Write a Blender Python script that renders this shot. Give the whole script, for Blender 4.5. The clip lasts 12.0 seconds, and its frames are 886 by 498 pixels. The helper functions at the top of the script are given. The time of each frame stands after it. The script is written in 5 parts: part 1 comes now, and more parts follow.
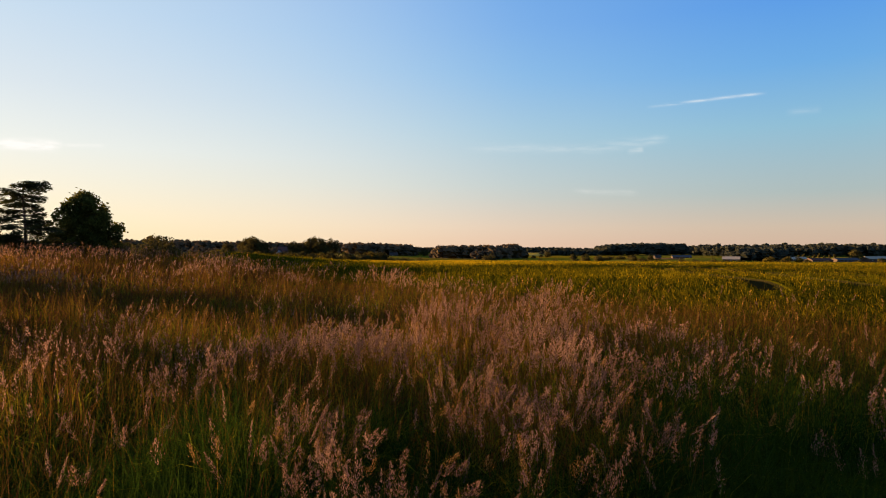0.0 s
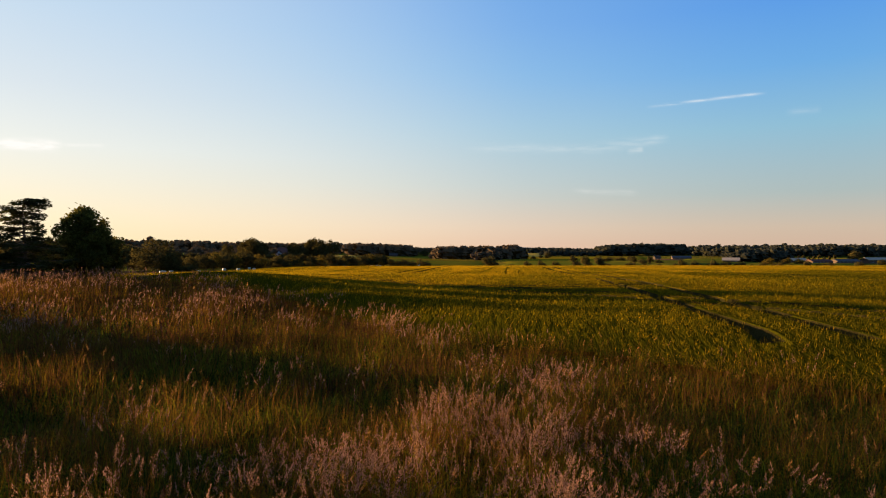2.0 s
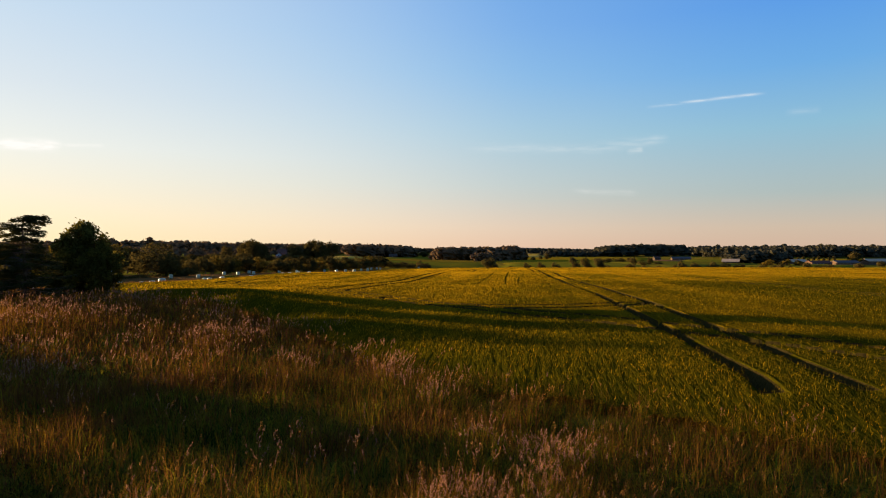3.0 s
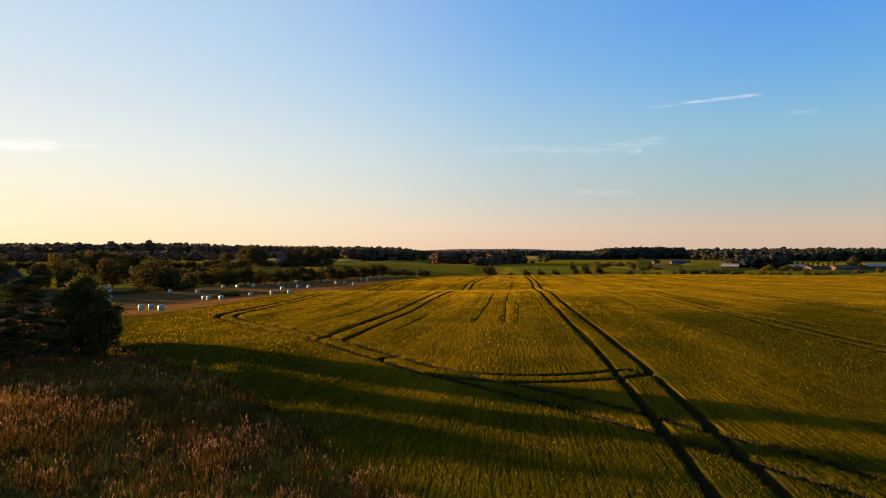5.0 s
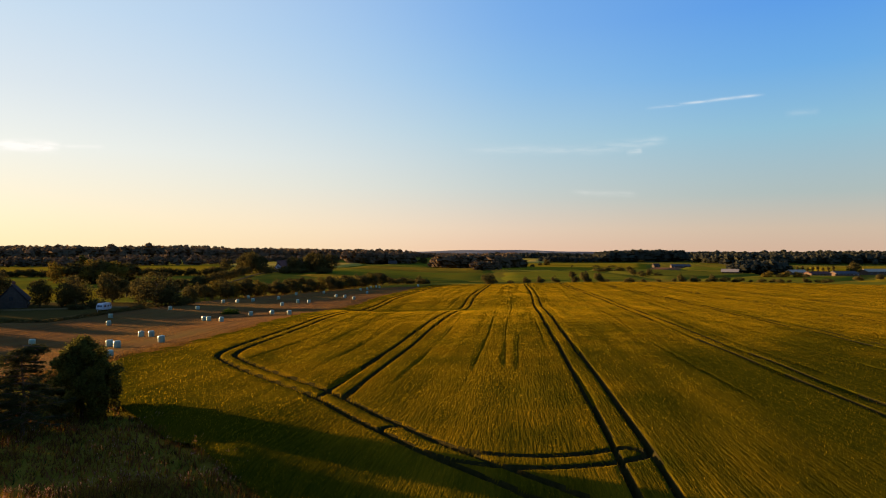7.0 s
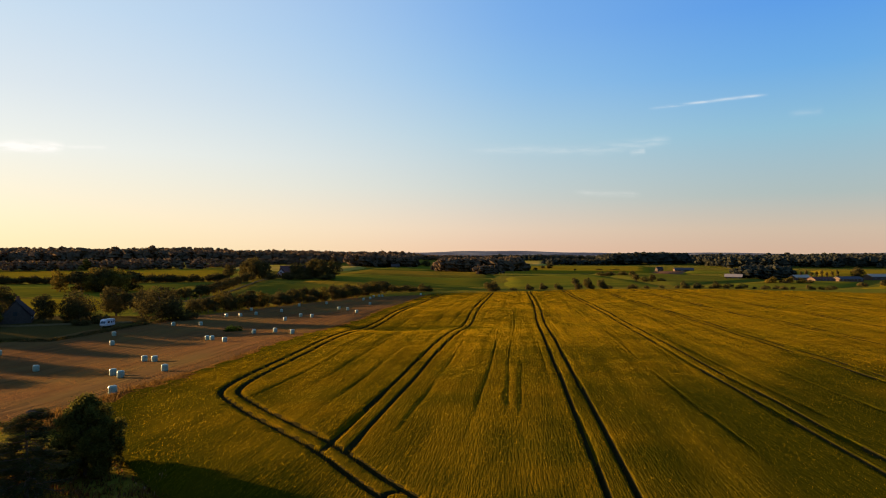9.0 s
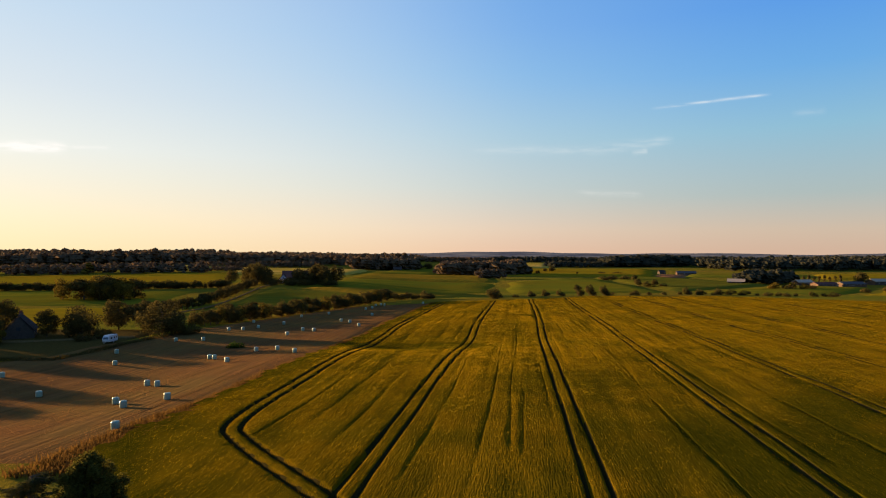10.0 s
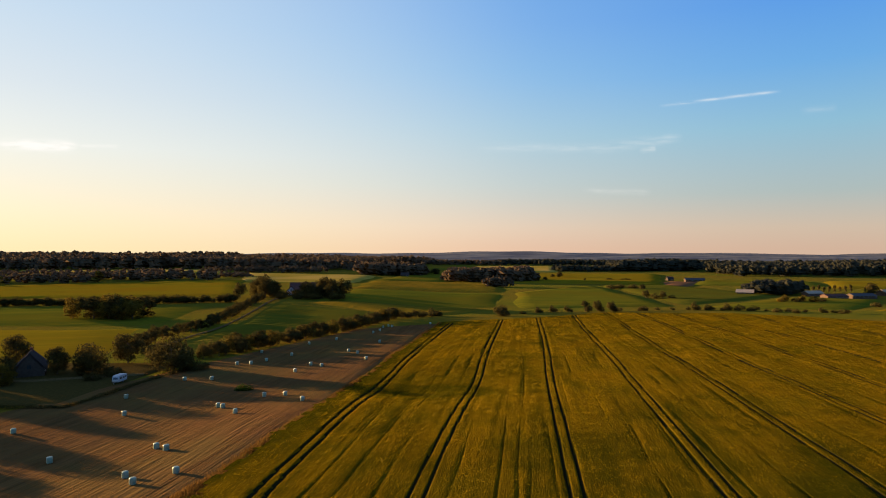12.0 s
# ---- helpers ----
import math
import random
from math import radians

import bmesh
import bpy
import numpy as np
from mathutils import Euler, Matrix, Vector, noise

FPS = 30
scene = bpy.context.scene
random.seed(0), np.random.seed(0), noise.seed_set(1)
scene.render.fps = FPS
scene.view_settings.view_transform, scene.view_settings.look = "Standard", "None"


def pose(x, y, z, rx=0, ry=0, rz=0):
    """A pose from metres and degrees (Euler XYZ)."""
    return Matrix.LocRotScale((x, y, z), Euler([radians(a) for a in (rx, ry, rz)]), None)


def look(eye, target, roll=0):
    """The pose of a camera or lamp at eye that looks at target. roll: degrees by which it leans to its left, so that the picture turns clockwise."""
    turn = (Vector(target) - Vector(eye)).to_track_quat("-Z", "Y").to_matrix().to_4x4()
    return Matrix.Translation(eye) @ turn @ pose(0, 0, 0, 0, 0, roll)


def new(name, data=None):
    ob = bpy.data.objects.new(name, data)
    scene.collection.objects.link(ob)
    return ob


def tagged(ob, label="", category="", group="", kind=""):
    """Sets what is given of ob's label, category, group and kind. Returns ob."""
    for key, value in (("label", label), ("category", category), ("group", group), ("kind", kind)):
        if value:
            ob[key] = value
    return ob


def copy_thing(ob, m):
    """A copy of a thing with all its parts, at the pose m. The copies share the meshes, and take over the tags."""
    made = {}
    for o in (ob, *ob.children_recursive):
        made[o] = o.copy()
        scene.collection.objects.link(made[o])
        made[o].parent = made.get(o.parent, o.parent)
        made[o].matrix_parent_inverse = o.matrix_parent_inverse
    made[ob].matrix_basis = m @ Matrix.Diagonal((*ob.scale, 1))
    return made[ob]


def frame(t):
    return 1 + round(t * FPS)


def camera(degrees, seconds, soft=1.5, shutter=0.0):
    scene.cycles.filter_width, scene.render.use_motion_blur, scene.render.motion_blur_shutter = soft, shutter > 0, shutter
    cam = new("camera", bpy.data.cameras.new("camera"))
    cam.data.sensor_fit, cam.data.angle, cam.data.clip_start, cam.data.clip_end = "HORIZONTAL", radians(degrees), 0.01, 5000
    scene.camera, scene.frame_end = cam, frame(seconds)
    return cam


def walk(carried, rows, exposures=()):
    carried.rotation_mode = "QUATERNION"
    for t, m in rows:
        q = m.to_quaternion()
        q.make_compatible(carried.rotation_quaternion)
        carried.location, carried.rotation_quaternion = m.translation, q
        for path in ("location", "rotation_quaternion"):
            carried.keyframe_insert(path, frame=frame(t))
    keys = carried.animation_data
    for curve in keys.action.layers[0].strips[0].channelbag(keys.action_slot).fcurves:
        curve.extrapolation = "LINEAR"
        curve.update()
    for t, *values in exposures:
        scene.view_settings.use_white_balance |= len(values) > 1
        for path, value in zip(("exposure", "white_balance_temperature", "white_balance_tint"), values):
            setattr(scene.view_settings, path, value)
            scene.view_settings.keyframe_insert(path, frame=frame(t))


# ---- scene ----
cam = camera(70.0, 12.0, soft=1.05)
# seconds, height of the lens, degrees up, degrees to the left
PATH = [
    (0, 1.5, 0.005, 0.0),
    (0.5, 1.67, 0.007, 0.0),
    (1, 1.93, 0.002, 0.0),
    (1.5, 2.24, -0.002, 0.0),
    (2, 2.61, -0.004, -0.013),
    (2.5, 3.07, -0.005, -0.026),
    (3, 3.67, 0.005, -0.038),
    (5, 7.48, 0.067, -0.09),
    (5.5, 8.56, 0.075, -0.102),
    (6, 9.64, 0.09, -0.128),
    (6.5, 10.76, 0.104, -0.154),
    (7, 11.86, 0.113, -0.09),
    (9, 16.03, 0.145, 0.166),
    (9.5, 17.67, 0.156, 0.23),
    (10, 20.22, 0.153, 0.358),
    (10.5, 22.96, 0.15, 0.486),
    (11, 25.62, 0.093, 0.665),
    (11.5, 28.53, 0.035, 0.844),
    (12, 31.5, -0.025, 1.023),
]
walk(cam, [(t, pose(0, 0, z, 90 + up, 0, left)) for t, z, up, left in PATH], [(0, 2.2), (12, 2.2)])

# ---- light ----
SUN_AZ, SUN_EL = radians(63.0), radians(5.2)      # to the left of straight ahead, above the horizon
to_sun = Vector((-math.sin(SUN_AZ) * math.cos(SUN_EL), math.cos(SUN_AZ) * math.cos(SUN_EL), math.sin(SUN_EL)))
sun = new("sun", bpy.data.lights.new("sun", "SUN"))
sun.data.energy, sun.data.angle, sun.data.color = 5.0, radians(0.6), (1.0, 0.62, 0.27)
sun.matrix_world = look(to_sun * 200, (0, 0, 0))

world = bpy.data.worlds.new("evening_sky")
scene.world = world
world.use_nodes = True
wt = world.node_tree
wt.nodes.clear()


def wmath(op, a, b=None, clamp=False):
    n = wt.nodes.new("ShaderNodeMath")
    n.operation, n.use_clamp = op, clamp
    for i, v in enumerate((a, b)):
        if v is None:
            continue
        if isinstance(v, (int, float)):
            n.inputs[i].default_value = v
        else:
            wt.links.new(v, n.inputs[i])
    return n.outputs[0]


sky = wt.nodes.new("ShaderNodeTexSky")
sky.sky_type, sky.sun_disc = "NISHITA", False
sky.sun_elevation, sky.sun_rotation = SUN_EL, -SUN_AZ
sky.altitude, sky.air_density, sky.dust_density, sky.ozone_density = 0.0, 1.0, 1.2, 1.6
coord = wt.nodes.new("ShaderNodeTexCoord")
split = wt.nodes.new("ShaderNodeSeparateXYZ")
wt.links.new(coord.outputs["Generated"], split.inputs[0])
SX, SY, SZ = split.outputs
ahead = wmath("GREATER_THAN", SY, 0.2)
depth = wmath("MAXIMUM", SY, 0.2)
SA, SB = wmath("DIVIDE", SX, depth), wmath("DIVIDE", SZ, depth)
flat = wt.nodes.new("ShaderNodeCombineXYZ")
wt.links.new(wmath("MULTIPLY", SA, 26), flat.inputs[0])
wt.links.new(wmath("MULTIPLY", SB, 150), flat.inputs[1])
fleece = wt.nodes.new("ShaderNodeTexNoise")
fleece.inputs["Scale"].default_value, fleece.inputs["Detail"].default_value = 1.0, 6.0
wt.links.new(flat.outputs[0], fleece.inputs["Vector"])


def cirrus(a0, b0, a1, b1, wide, strength):
    """A thin wisp of high cloud between two directions, given as slopes to the right and up."""
    la, lb = a1 - a0, b1 - b0
    size = math.hypot(la, lb)
    ua, ub = la / size, lb / size
    da, db = wmath("SUBTRACT", SA, a0), wmath("SUBTRACT", SB, b0)
    along = wmath("DIVIDE", wmath("ADD", wmath("MULTIPLY", da, ua), wmath("MULTIPLY", db, ub)), size)
    off = wmath("DIVIDE", wmath("SUBTRACT", wmath("MULTIPLY", db, ua), wmath("MULTIPLY", da, ub)), wide)
    ends = wmath("MULTIPLY", wmath("MULTIPLY", along, 4.0, True), wmath("MULTIPLY", wmath("SUBTRACT", 1.0, along), 7.0, True))
    core = wmath("EXPONENT", wmath("MULTIPLY", wmath("MULTIPLY", off, off), -1.0))
    grain = wmath("MULTIPLY", wmath("SUBTRACT", fleece.outputs["Fac"], 0.28), 2.6, True)
    return wmath("MULTIPLY", wmath("MULTIPLY", ends, core), wmath("MULTIPLY", grain, strength))


WISPS = [(0.32, 0.224, 0.514, 0.2475, 0.0022, 0.42), (0.03, 0.16, 0.24, 0.158, 0.006, 0.16),
         (0.21, 0.155, 0.36, 0.176, 0.007, 0.2), (0.29, 0.154, 0.318, 0.158, 0.004, 0.3),
         (-0.74, 0.168, -0.6, 0.163, 0.007, 1.7), (-0.61, 0.165, -0.53, 0.163, 0.003, 0.35),
         (0.2, 0.092, 0.312, 0.0885, 0.004, 0.16), (0.54, 0.215, 0.6, 0.222, 0.005, 0.1)]
veil = None
for wisp in WISPS:
    one = cirrus(*wisp)
    veil = one if veil is None else wmath("ADD", veil, one)
veil = wmath("MULTIPLY", veil, ahead, True)


def column(stops):
    """Sky colour by height above the horizon, in one direction."""
    n = wt.nodes.new("ShaderNodeValToRGB")
    e = n.color_ramp.elements
    e[0].position, e[0].color = stops[0][0], (*stops[0][1], 1)
    e[1].position, e[1].color = stops[-1][0], (*stops[-1][1], 1)
    for at, colour in stops[1:-1]:
        e.new(at).color = (*colour, 1)
    wt.links.new(SZ, n.inputs[0])
    return n.outputs[0]


def wmix(fac, a, b):
    n = wt.nodes.new("ShaderNodeMix")
    n.data_type, n.clamp_factor = "RGBA", True
    for k, v in ((0, fac), (6, a), (7, b)):
        if isinstance(v, (int, float)):
            n.inputs[k].default_value = v
        else:
            wt.links.new(v, n.inputs[k])
    return n.outputs[2]


# the low haze and the deep blue of a clear evening: towards the sun, half turned from it, and square to it
bright = column([(0.0, (1.0, 0.84, 0.50)), (0.05, (1.0, 0.87, 0.62)), (0.14, (0.87, 0.88, 0.82)), (0.22, (0.72, 0.79, 0.84)), (0.32, (0.58, 0.72, 0.86)), (1.0, (0.13, 0.26, 0.56))])
middle = column([(0.0, (0.92, 0.62, 0.44)), (0.035, (0.88, 0.69, 0.54)), (0.10, (0.66, 0.70, 0.68)), (0.19, (0.48, 0.65, 0.77)), (0.27, (0.34, 0.57, 0.82)), (0.36, (0.25, 0.48, 0.83)), (1.0, (0.10, 0.22, 0.50))])
turned = column([(0.0, (0.66, 0.46, 0.34)), (0.03, (0.63, 0.50, 0.39)), (0.08, (0.42, 0.50, 0.50)), (0.17, (0.27, 0.51, 0.67)), (0.25, (0.15, 0.41, 0.78)), (0.33, (0.10, 0.33, 0.80)), (1.0, (0.09, 0.19, 0.46))])
level = wmath("SQRT", wmath("ADD", wmath("MULTIPLY", SX, SX), wmath("ADD", wmath("MULTIPLY", SY, SY), 0.0001)))
toward = wmath("DIVIDE", wmath("ADD", wmath("MULTIPLY", SX, -math.sin(SUN_AZ)), wmath("MULTIPLY", SY, math.cos(SUN_AZ))), level)


def eased(a, b):
    n = wt.nodes.new("ShaderNodeMapRange")
    n.interpolation_type = "SMOOTHSTEP"
    n.inputs["From Min"].default_value, n.inputs["From Max"].default_value = a, b
    wt.links.new(toward, n.inputs["Value"])
    return n.outputs[0]


evening = wmix(eased(-0.12, 0.72), turned, middle)
evening = wmix(eased(0.3, 1.0), evening, bright)
scaled = wt.nodes.new("ShaderNodeVectorMath")
scaled.operation = "SCALE"
scaled.inputs["Scale"].default_value = 4.48
wt.links.new(evening, scaled.inputs[0])
graded_sky = wmix(0.94, sky.outputs[0], scaled.outputs[0])
clouds = wt.nodes.new("ShaderNodeMix")
clouds.data_type = "RGBA"
wt.links.new(veil, clouds.inputs[0])
wt.links.new(graded_sky, clouds.inputs[6])
clouds.inputs[7].default_value = (4.55, 4.4, 4.15, 1)
back = wt.nodes.new("ShaderNodeBackground")
back.inputs[1].default_value = 0.05
wt.links.new(clouds.outputs[2], back.inputs[0])
wt.links.new(back.outputs[0], wt.nodes.new("ShaderNodeOutputWorld").inputs[0])

# ---- materials ----


def material(name, c1, c2, scale=1.0, rough=0.9, bump=0.0, bump_scale=None, island=0.0, stretch=(1, 1, 1), turn=0.0,
             third=None, coarse=0.05, translucent=0.0, streak=None, metal=0.0, object_random=0.0, detail=6.0, spec=0.0, unripe_tones=None):
    """Two colours by noise at two sizes, with fine relief; island and object_random vary lightness piece by piece."""
    m = bpy.data.materials.new(name)
    m.use_nodes = True
    t = m.node_tree
    L = t.links.new
    bsdf = t.nodes["Principled BSDF"]
    out = t.nodes["Material Output"]
    geo = t.nodes.new("ShaderNodeNewGeometry")
    tc = t.nodes.new("ShaderNodeTexCoord")
    mp = t.nodes.new("ShaderNodeMapping")
    mp.vector_type = "TEXTURE"
    mp.inputs["Scale"].default_value = [1 / v for v in stretch]
    mp.inputs["Rotation"].default_value = (0, 0, -turn)
    L(tc.outputs["Object"], mp.inputs["Vector"])
    n1 = t.nodes.new("ShaderNodeTexNoise")
    n1.inputs["Scale"].default_value, n1.inputs["Detail"].default_value, n1.inputs["Roughness"].default_value = scale, detail, 0.62
    L(mp.outputs[0], n1.inputs["Vector"])
    r1 = t.nodes.new("ShaderNodeValToRGB")
    r1.color_ramp.elements[0].position, r1.color_ramp.elements[1].position = 0.34, 0.66
    r1.color_ramp.elements[0].color, r1.color_ramp.elements[1].color = (*c1, 1), (*c2, 1)
    L(n1.outputs["Fac"], r1.inputs[0])
    col = r1.outputs[0]
    n2 = t.nodes.new("ShaderNodeTexNoise")
    n2.inputs["Scale"].default_value, n2.inputs["Detail"].default_value = scale * coarse, 4.0
    L(tc.outputs["Object"], n2.inputs["Vector"])
    if third:
        r2 = t.nodes.new("ShaderNodeValToRGB")
        r2.color_ramp.elements[0].position, r2.color_ramp.elements[1].position = 0.42, 0.62
        r2.color_ramp.elements[0].color, r2.color_ramp.elements[1].color = (0, 0, 0, 1), (1, 1, 1, 1)
        L(n2.outputs["Fac"], r2.inputs[0])
        mx = t.nodes.new("ShaderNodeMix")
        mx.data_type = "RGBA"
        L(r2.outputs[0], mx.inputs[0])
        L(col, mx.inputs[6])
        mx.inputs[7].default_value = (*third, 1)
        col = mx.outputs[2]
    if unripe_tones:
        r5 = t.nodes.new("ShaderNodeValToRGB")
        r5.color_ramp.elements[0].position, r5.color_ramp.elements[1].position = 0.34, 0.66
        r5.color_ramp.elements[0].color, r5.color_ramp.elements[1].color = (*unripe_tones[0], 1), (*unripe_tones[1], 1)
        L(n1.outputs["Fac"], r5.inputs[0])
        at = t.nodes.new("ShaderNodeAttribute")
        at.attribute_name = "unripe"
        mx = t.nodes.new("ShaderNodeMix")
        mx.data_type = "RGBA"
        L(at.outputs["Fac"], mx.inputs[0])
        L(col, mx.inputs[6])
        L(r5.outputs[0], mx.inputs[7])
        col = mx.outputs[2]
    if streak:
        for size, bias in ((0.45, 0.42), (1.4, 0.40)):
            n4 = t.nodes.new("ShaderNodeTexNoise")
            n4.inputs["Scale"].default_value, n4.inputs["Detail"].default_value = size, 3.0
            L(mp.outputs[0], n4.inputs["Vector"])
            r4 = t.nodes.new("ShaderNodeMapRange")
            r4.inputs["From Min"].default_value, r4.inputs["From Max"].default_value = bias, bias - 0.16
            r4.inputs["To Max"].default_value = 0.8
            L(n4.outputs["Fac"], r4.inputs[0])
            mx = t.nodes.new("ShaderNodeMix")
            mx.data_type = "RGBA"
            L(r4.outputs[0], mx.inputs[0])
            L(col, mx.inputs[6])
            mx.inputs[7].default_value = (*streak, 1)
            col = mx.outputs[2]
    if island or object_random:
        hs = t.nodes.new("ShaderNodeHueSaturation")
        mr = t.nodes.new("ShaderNodeMapRange")
        amount = island or object_random
        mr.inputs["To Min"].default_value, mr.inputs["To Max"].default_value = 1 - amount, 1 + amount
        if island:
            L(geo.outputs["Random Per Island"], mr.inputs[0])
        else:
            oi = t.nodes.new("ShaderNodeObjectInfo")
            L(oi.outputs["Random"], mr.inputs[0])
        L(mr.outputs[0], hs.inputs["Value"])
        L(col, hs.inputs["Color"])
        col = hs.outputs[0]
    L(col, bsdf.inputs["Base Color"])
    bsdf.inputs["Roughness"].default_value = rough
    bsdf.inputs["Metallic"].default_value = metal
    bsdf.inputs["Specular IOR Level"].default_value = spec
    if bump:
        n3 = t.nodes.new("ShaderNodeTexNoise")
        n3.inputs["Scale"].default_value, n3.inputs["Detail"].default_value = bump_scale or scale * 4, 5.0
        L(mp.outputs[0], n3.inputs["Vector"])
        bp = t.nodes.new("ShaderNodeBump")
        bp.inputs["Distance"].default_value, bp.inputs["Strength"].default_value = bump, 1.0
        L(n3.outputs["Fac"], bp.inputs["Height"])
        L(bp.outputs[0], bsdf.inputs["Normal"])
    if translucent:
        tr = t.nodes.new("ShaderNodeBsdfTranslucent")
        L(col, tr.inputs[0])
        mix = t.nodes.new("ShaderNodeMixShader")
        mix.inputs[0].default_value = translucent
        L(bsdf.outputs[0], mix.inputs[1])
        L(tr.outputs[0], mix.inputs[2])
        L(mix.outputs[0], out.inputs["Surface"])
    return m


M_EARTH = material("rough_grassland", (0.092, 0.0768, 0.0096), (0.148, 0.1056, 0.0128), 0.6, bump=0.3, third=(0.096, 0.096, 0.0104), coarse=0.02)
# track soil, set near black to hold the shade down in the grooves
M_SOIL_SHADE = material("shaded_track_soil", (0.015, 0.014, 0.004), (0.028, 0.022, 0.007), 2.0, bump=0.04)
TURN = radians(6.6)
M_CROP = material("barley_canopy", (0.077, 0.050, 0.0023), (0.160, 0.094, 0.0035), 5.0, bump=0.16, bump_scale=7.0, stretch=(1, 0.07, 1), turn=TURN,
                  third=(0.094, 0.067, 0.003), coarse=0.011, translucent=0.2, streak=(0.044, 0.037, 0.0022), unripe_tones=((0.024, 0.025, 0.0016), (0.050, 0.044, 0.0022)))
M_EAR = material("barley_ear", (0.215, 0.138, 0.0048), (0.275, 0.172, 0.006), 0.25, island=0.08, translucent=0.65)
M_BLADE = material("barley_leaf", (0.068, 0.060, 0.0028), (0.110, 0.083, 0.0035), 0.25, island=0.16, translucent=0.55)
M_STRAW = material("stubble", (0.085, 0.0459, 0.01785), (0.1275, 0.06715, 0.0255), 0.6, bump=0.35, bump_scale=1.6, stretch=(1, 0.05, 1), turn=TURN,
                   third=(0.102, 0.0660, 0.0220), coarse=0.06, streak=(0.060, 0.036, 0.014))
M_STALK = material("stubble_stalk", (0.105, 0.052, 0.0165), (0.150, 0.074, 0.0240), 0.3, island=0.25, translucent=0.5)
M_VERGE = material("dry_verge", (0.075, 0.042, 0.011), (0.125, 0.066, 0.017), 1.5, island=0.3, translucent=0.4)
M_G_GREEN = material("green_grass", (0.01048, 0.02446, 0.003494), (0.02796, 0.04717, 0.005242), 0.8, island=0.4, translucent=0.4)
M_G_LIME = material("lime_grass", (0.07862, 0.08736, 0.006115), (0.1485, 0.1354, 0.00961), 0.8, island=0.35, translucent=0.5)
M_G_GOLD = material("golden_grass", (0.072, 0.043, 0.0046), (0.130, 0.077, 0.0078), 0.8, island=0.4, translucent=0.45)
M_G_RUST = material("rusty_grass", (0.05826, 0.02516, 0.009432), (0.1046, 0.04403, 0.01572), 0.8, island=0.4, translucent=0.45)
M_HEAD_PINK = material("pink_panicle", (0.105, 0.056, 0.040), (0.250, 0.140, 0.097), 1.5, island=0.45, translucent=0.4)
M_HEAD_GOLD = material("golden_panicle", (0.1176, 0.05954, 0.018), (0.2354, 0.1232, 0.04015), 1.5, island=0.45, translucent=0.4)


def field_material(name, c1, c2, third, turn, rows=0.25):
    return material(name, c1, c2, rows, bump=0.4, bump_scale=0.5, stretch=(1, 0.08, 1), turn=turn, third=third, coarse=0.06, translucent=0.2)


M_F_LIME = field_material("lime_field", (0.1598, 0.1274, 0.007646), (0.2325, 0.1657, 0.009346), (0.2034, 0.1317, 0.007646), radians(70))
M_F_GREEN = field_material("green_field", (0.08233, 0.0977, 0.0102), (0.1646, 0.1487, 0.01189), (0.1356, 0.1147, 0.0102), radians(78))
M_F_DEEP = field_material("deep_green_field", (0.0678, 0.08071, 0.01104), (0.1307, 0.1189, 0.01189), (0.09685, 0.08921, 0.0102), radians(72), 0.4)
M_F_GOLD = field_material("golden_field", (0.36, 0.25, 0.05), (0.48, 0.32, 0.07), (0.30, 0.22, 0.03), radians(80))
M_F_OLIVE = field_material("olive_field", (0.1549, 0.1062, 0.0102), (0.2421, 0.1487, 0.01359), (0.1162, 0.0977, 0.0102), radians(12))
M_F_PLOUGH = field_material("ploughed_field", (0.15, 0.075, 0.035), (0.20, 0.10, 0.05), (0.15, 0.08, 0.04), radians(60))
M_LEAF = material("broad_leaf", (0.046, 0.039, 0.013), (0.076, 0.060, 0.018), 0.6, island=0.25, translucent=0.3, rough=0.7)
M_LEAF_WARM = material("warm_leaf", (0.08, 0.064, 0.011), (0.15, 0.10, 0.017), 0.6, island=0.35, translucent=0.3, rough=0.7)
M_NEEDLE = material("needle", (0.034, 0.038, 0.015), (0.062, 0.058, 0.020), 0.8, island=0.3, translucent=0.3, rough=0.7)
# leaf colour lifted to pale brown: evening haze is mixed into it
M_FAR_HAZED = material("hazed_far_leaf", (0.130, 0.092, 0.054), (0.175, 0.118, 0.066), 0.25, bump=0.3, bump_scale=0.6, translucent=0.5)
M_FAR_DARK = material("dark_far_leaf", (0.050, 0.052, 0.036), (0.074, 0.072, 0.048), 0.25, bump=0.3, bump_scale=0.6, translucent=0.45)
M_OAK = material("oak_leaf", (0.056, 0.056, 0.013), (0.105, 0.090, 0.017), 0.6, island=0.4, translucent=0.5, rough=0.7)
M_BARK = material("bark", (0.06, 0.045, 0.03), (0.11, 0.08, 0.055), 6.0, bump=0.03)
# the bluish grey is distance haze put into the hills' base colour
M_HAZED_HILL = material("hazed_hill", (0.06, 0.068, 0.084), (0.095, 0.10, 0.115), 0.012, third=(0.16, 0.16, 0.15), coarse=0.35, bump=6, bump_scale=0.02)
M_WRAP = material("bale_wrap", (0.152, 0.22, 0.16), (0.208, 0.276, 0.208), 2.5, rough=0.35, bump=0.03, bump_scale=6, spec=0.5, object_random=0.05)
M_WHITE = material("white_paint", (0.32, 0.336, 0.368), (0.384, 0.4, 0.424), 2.0, rough=0.4, spec=0.5)
M_GLASS = material("dark_pane", (0.02, 0.025, 0.03), (0.04, 0.045, 0.05), 2.0, rough=0.08, spec=0.8)
M_RUBBER = material("tyre", (0.02, 0.02, 0.02), (0.04, 0.04, 0.04), 8.0)
M_STEEL = material("galvanised_steel", (0.4, 0.4, 0.42), (0.55, 0.55, 0.56), 6.0, rough=0.4, metal=1.0)
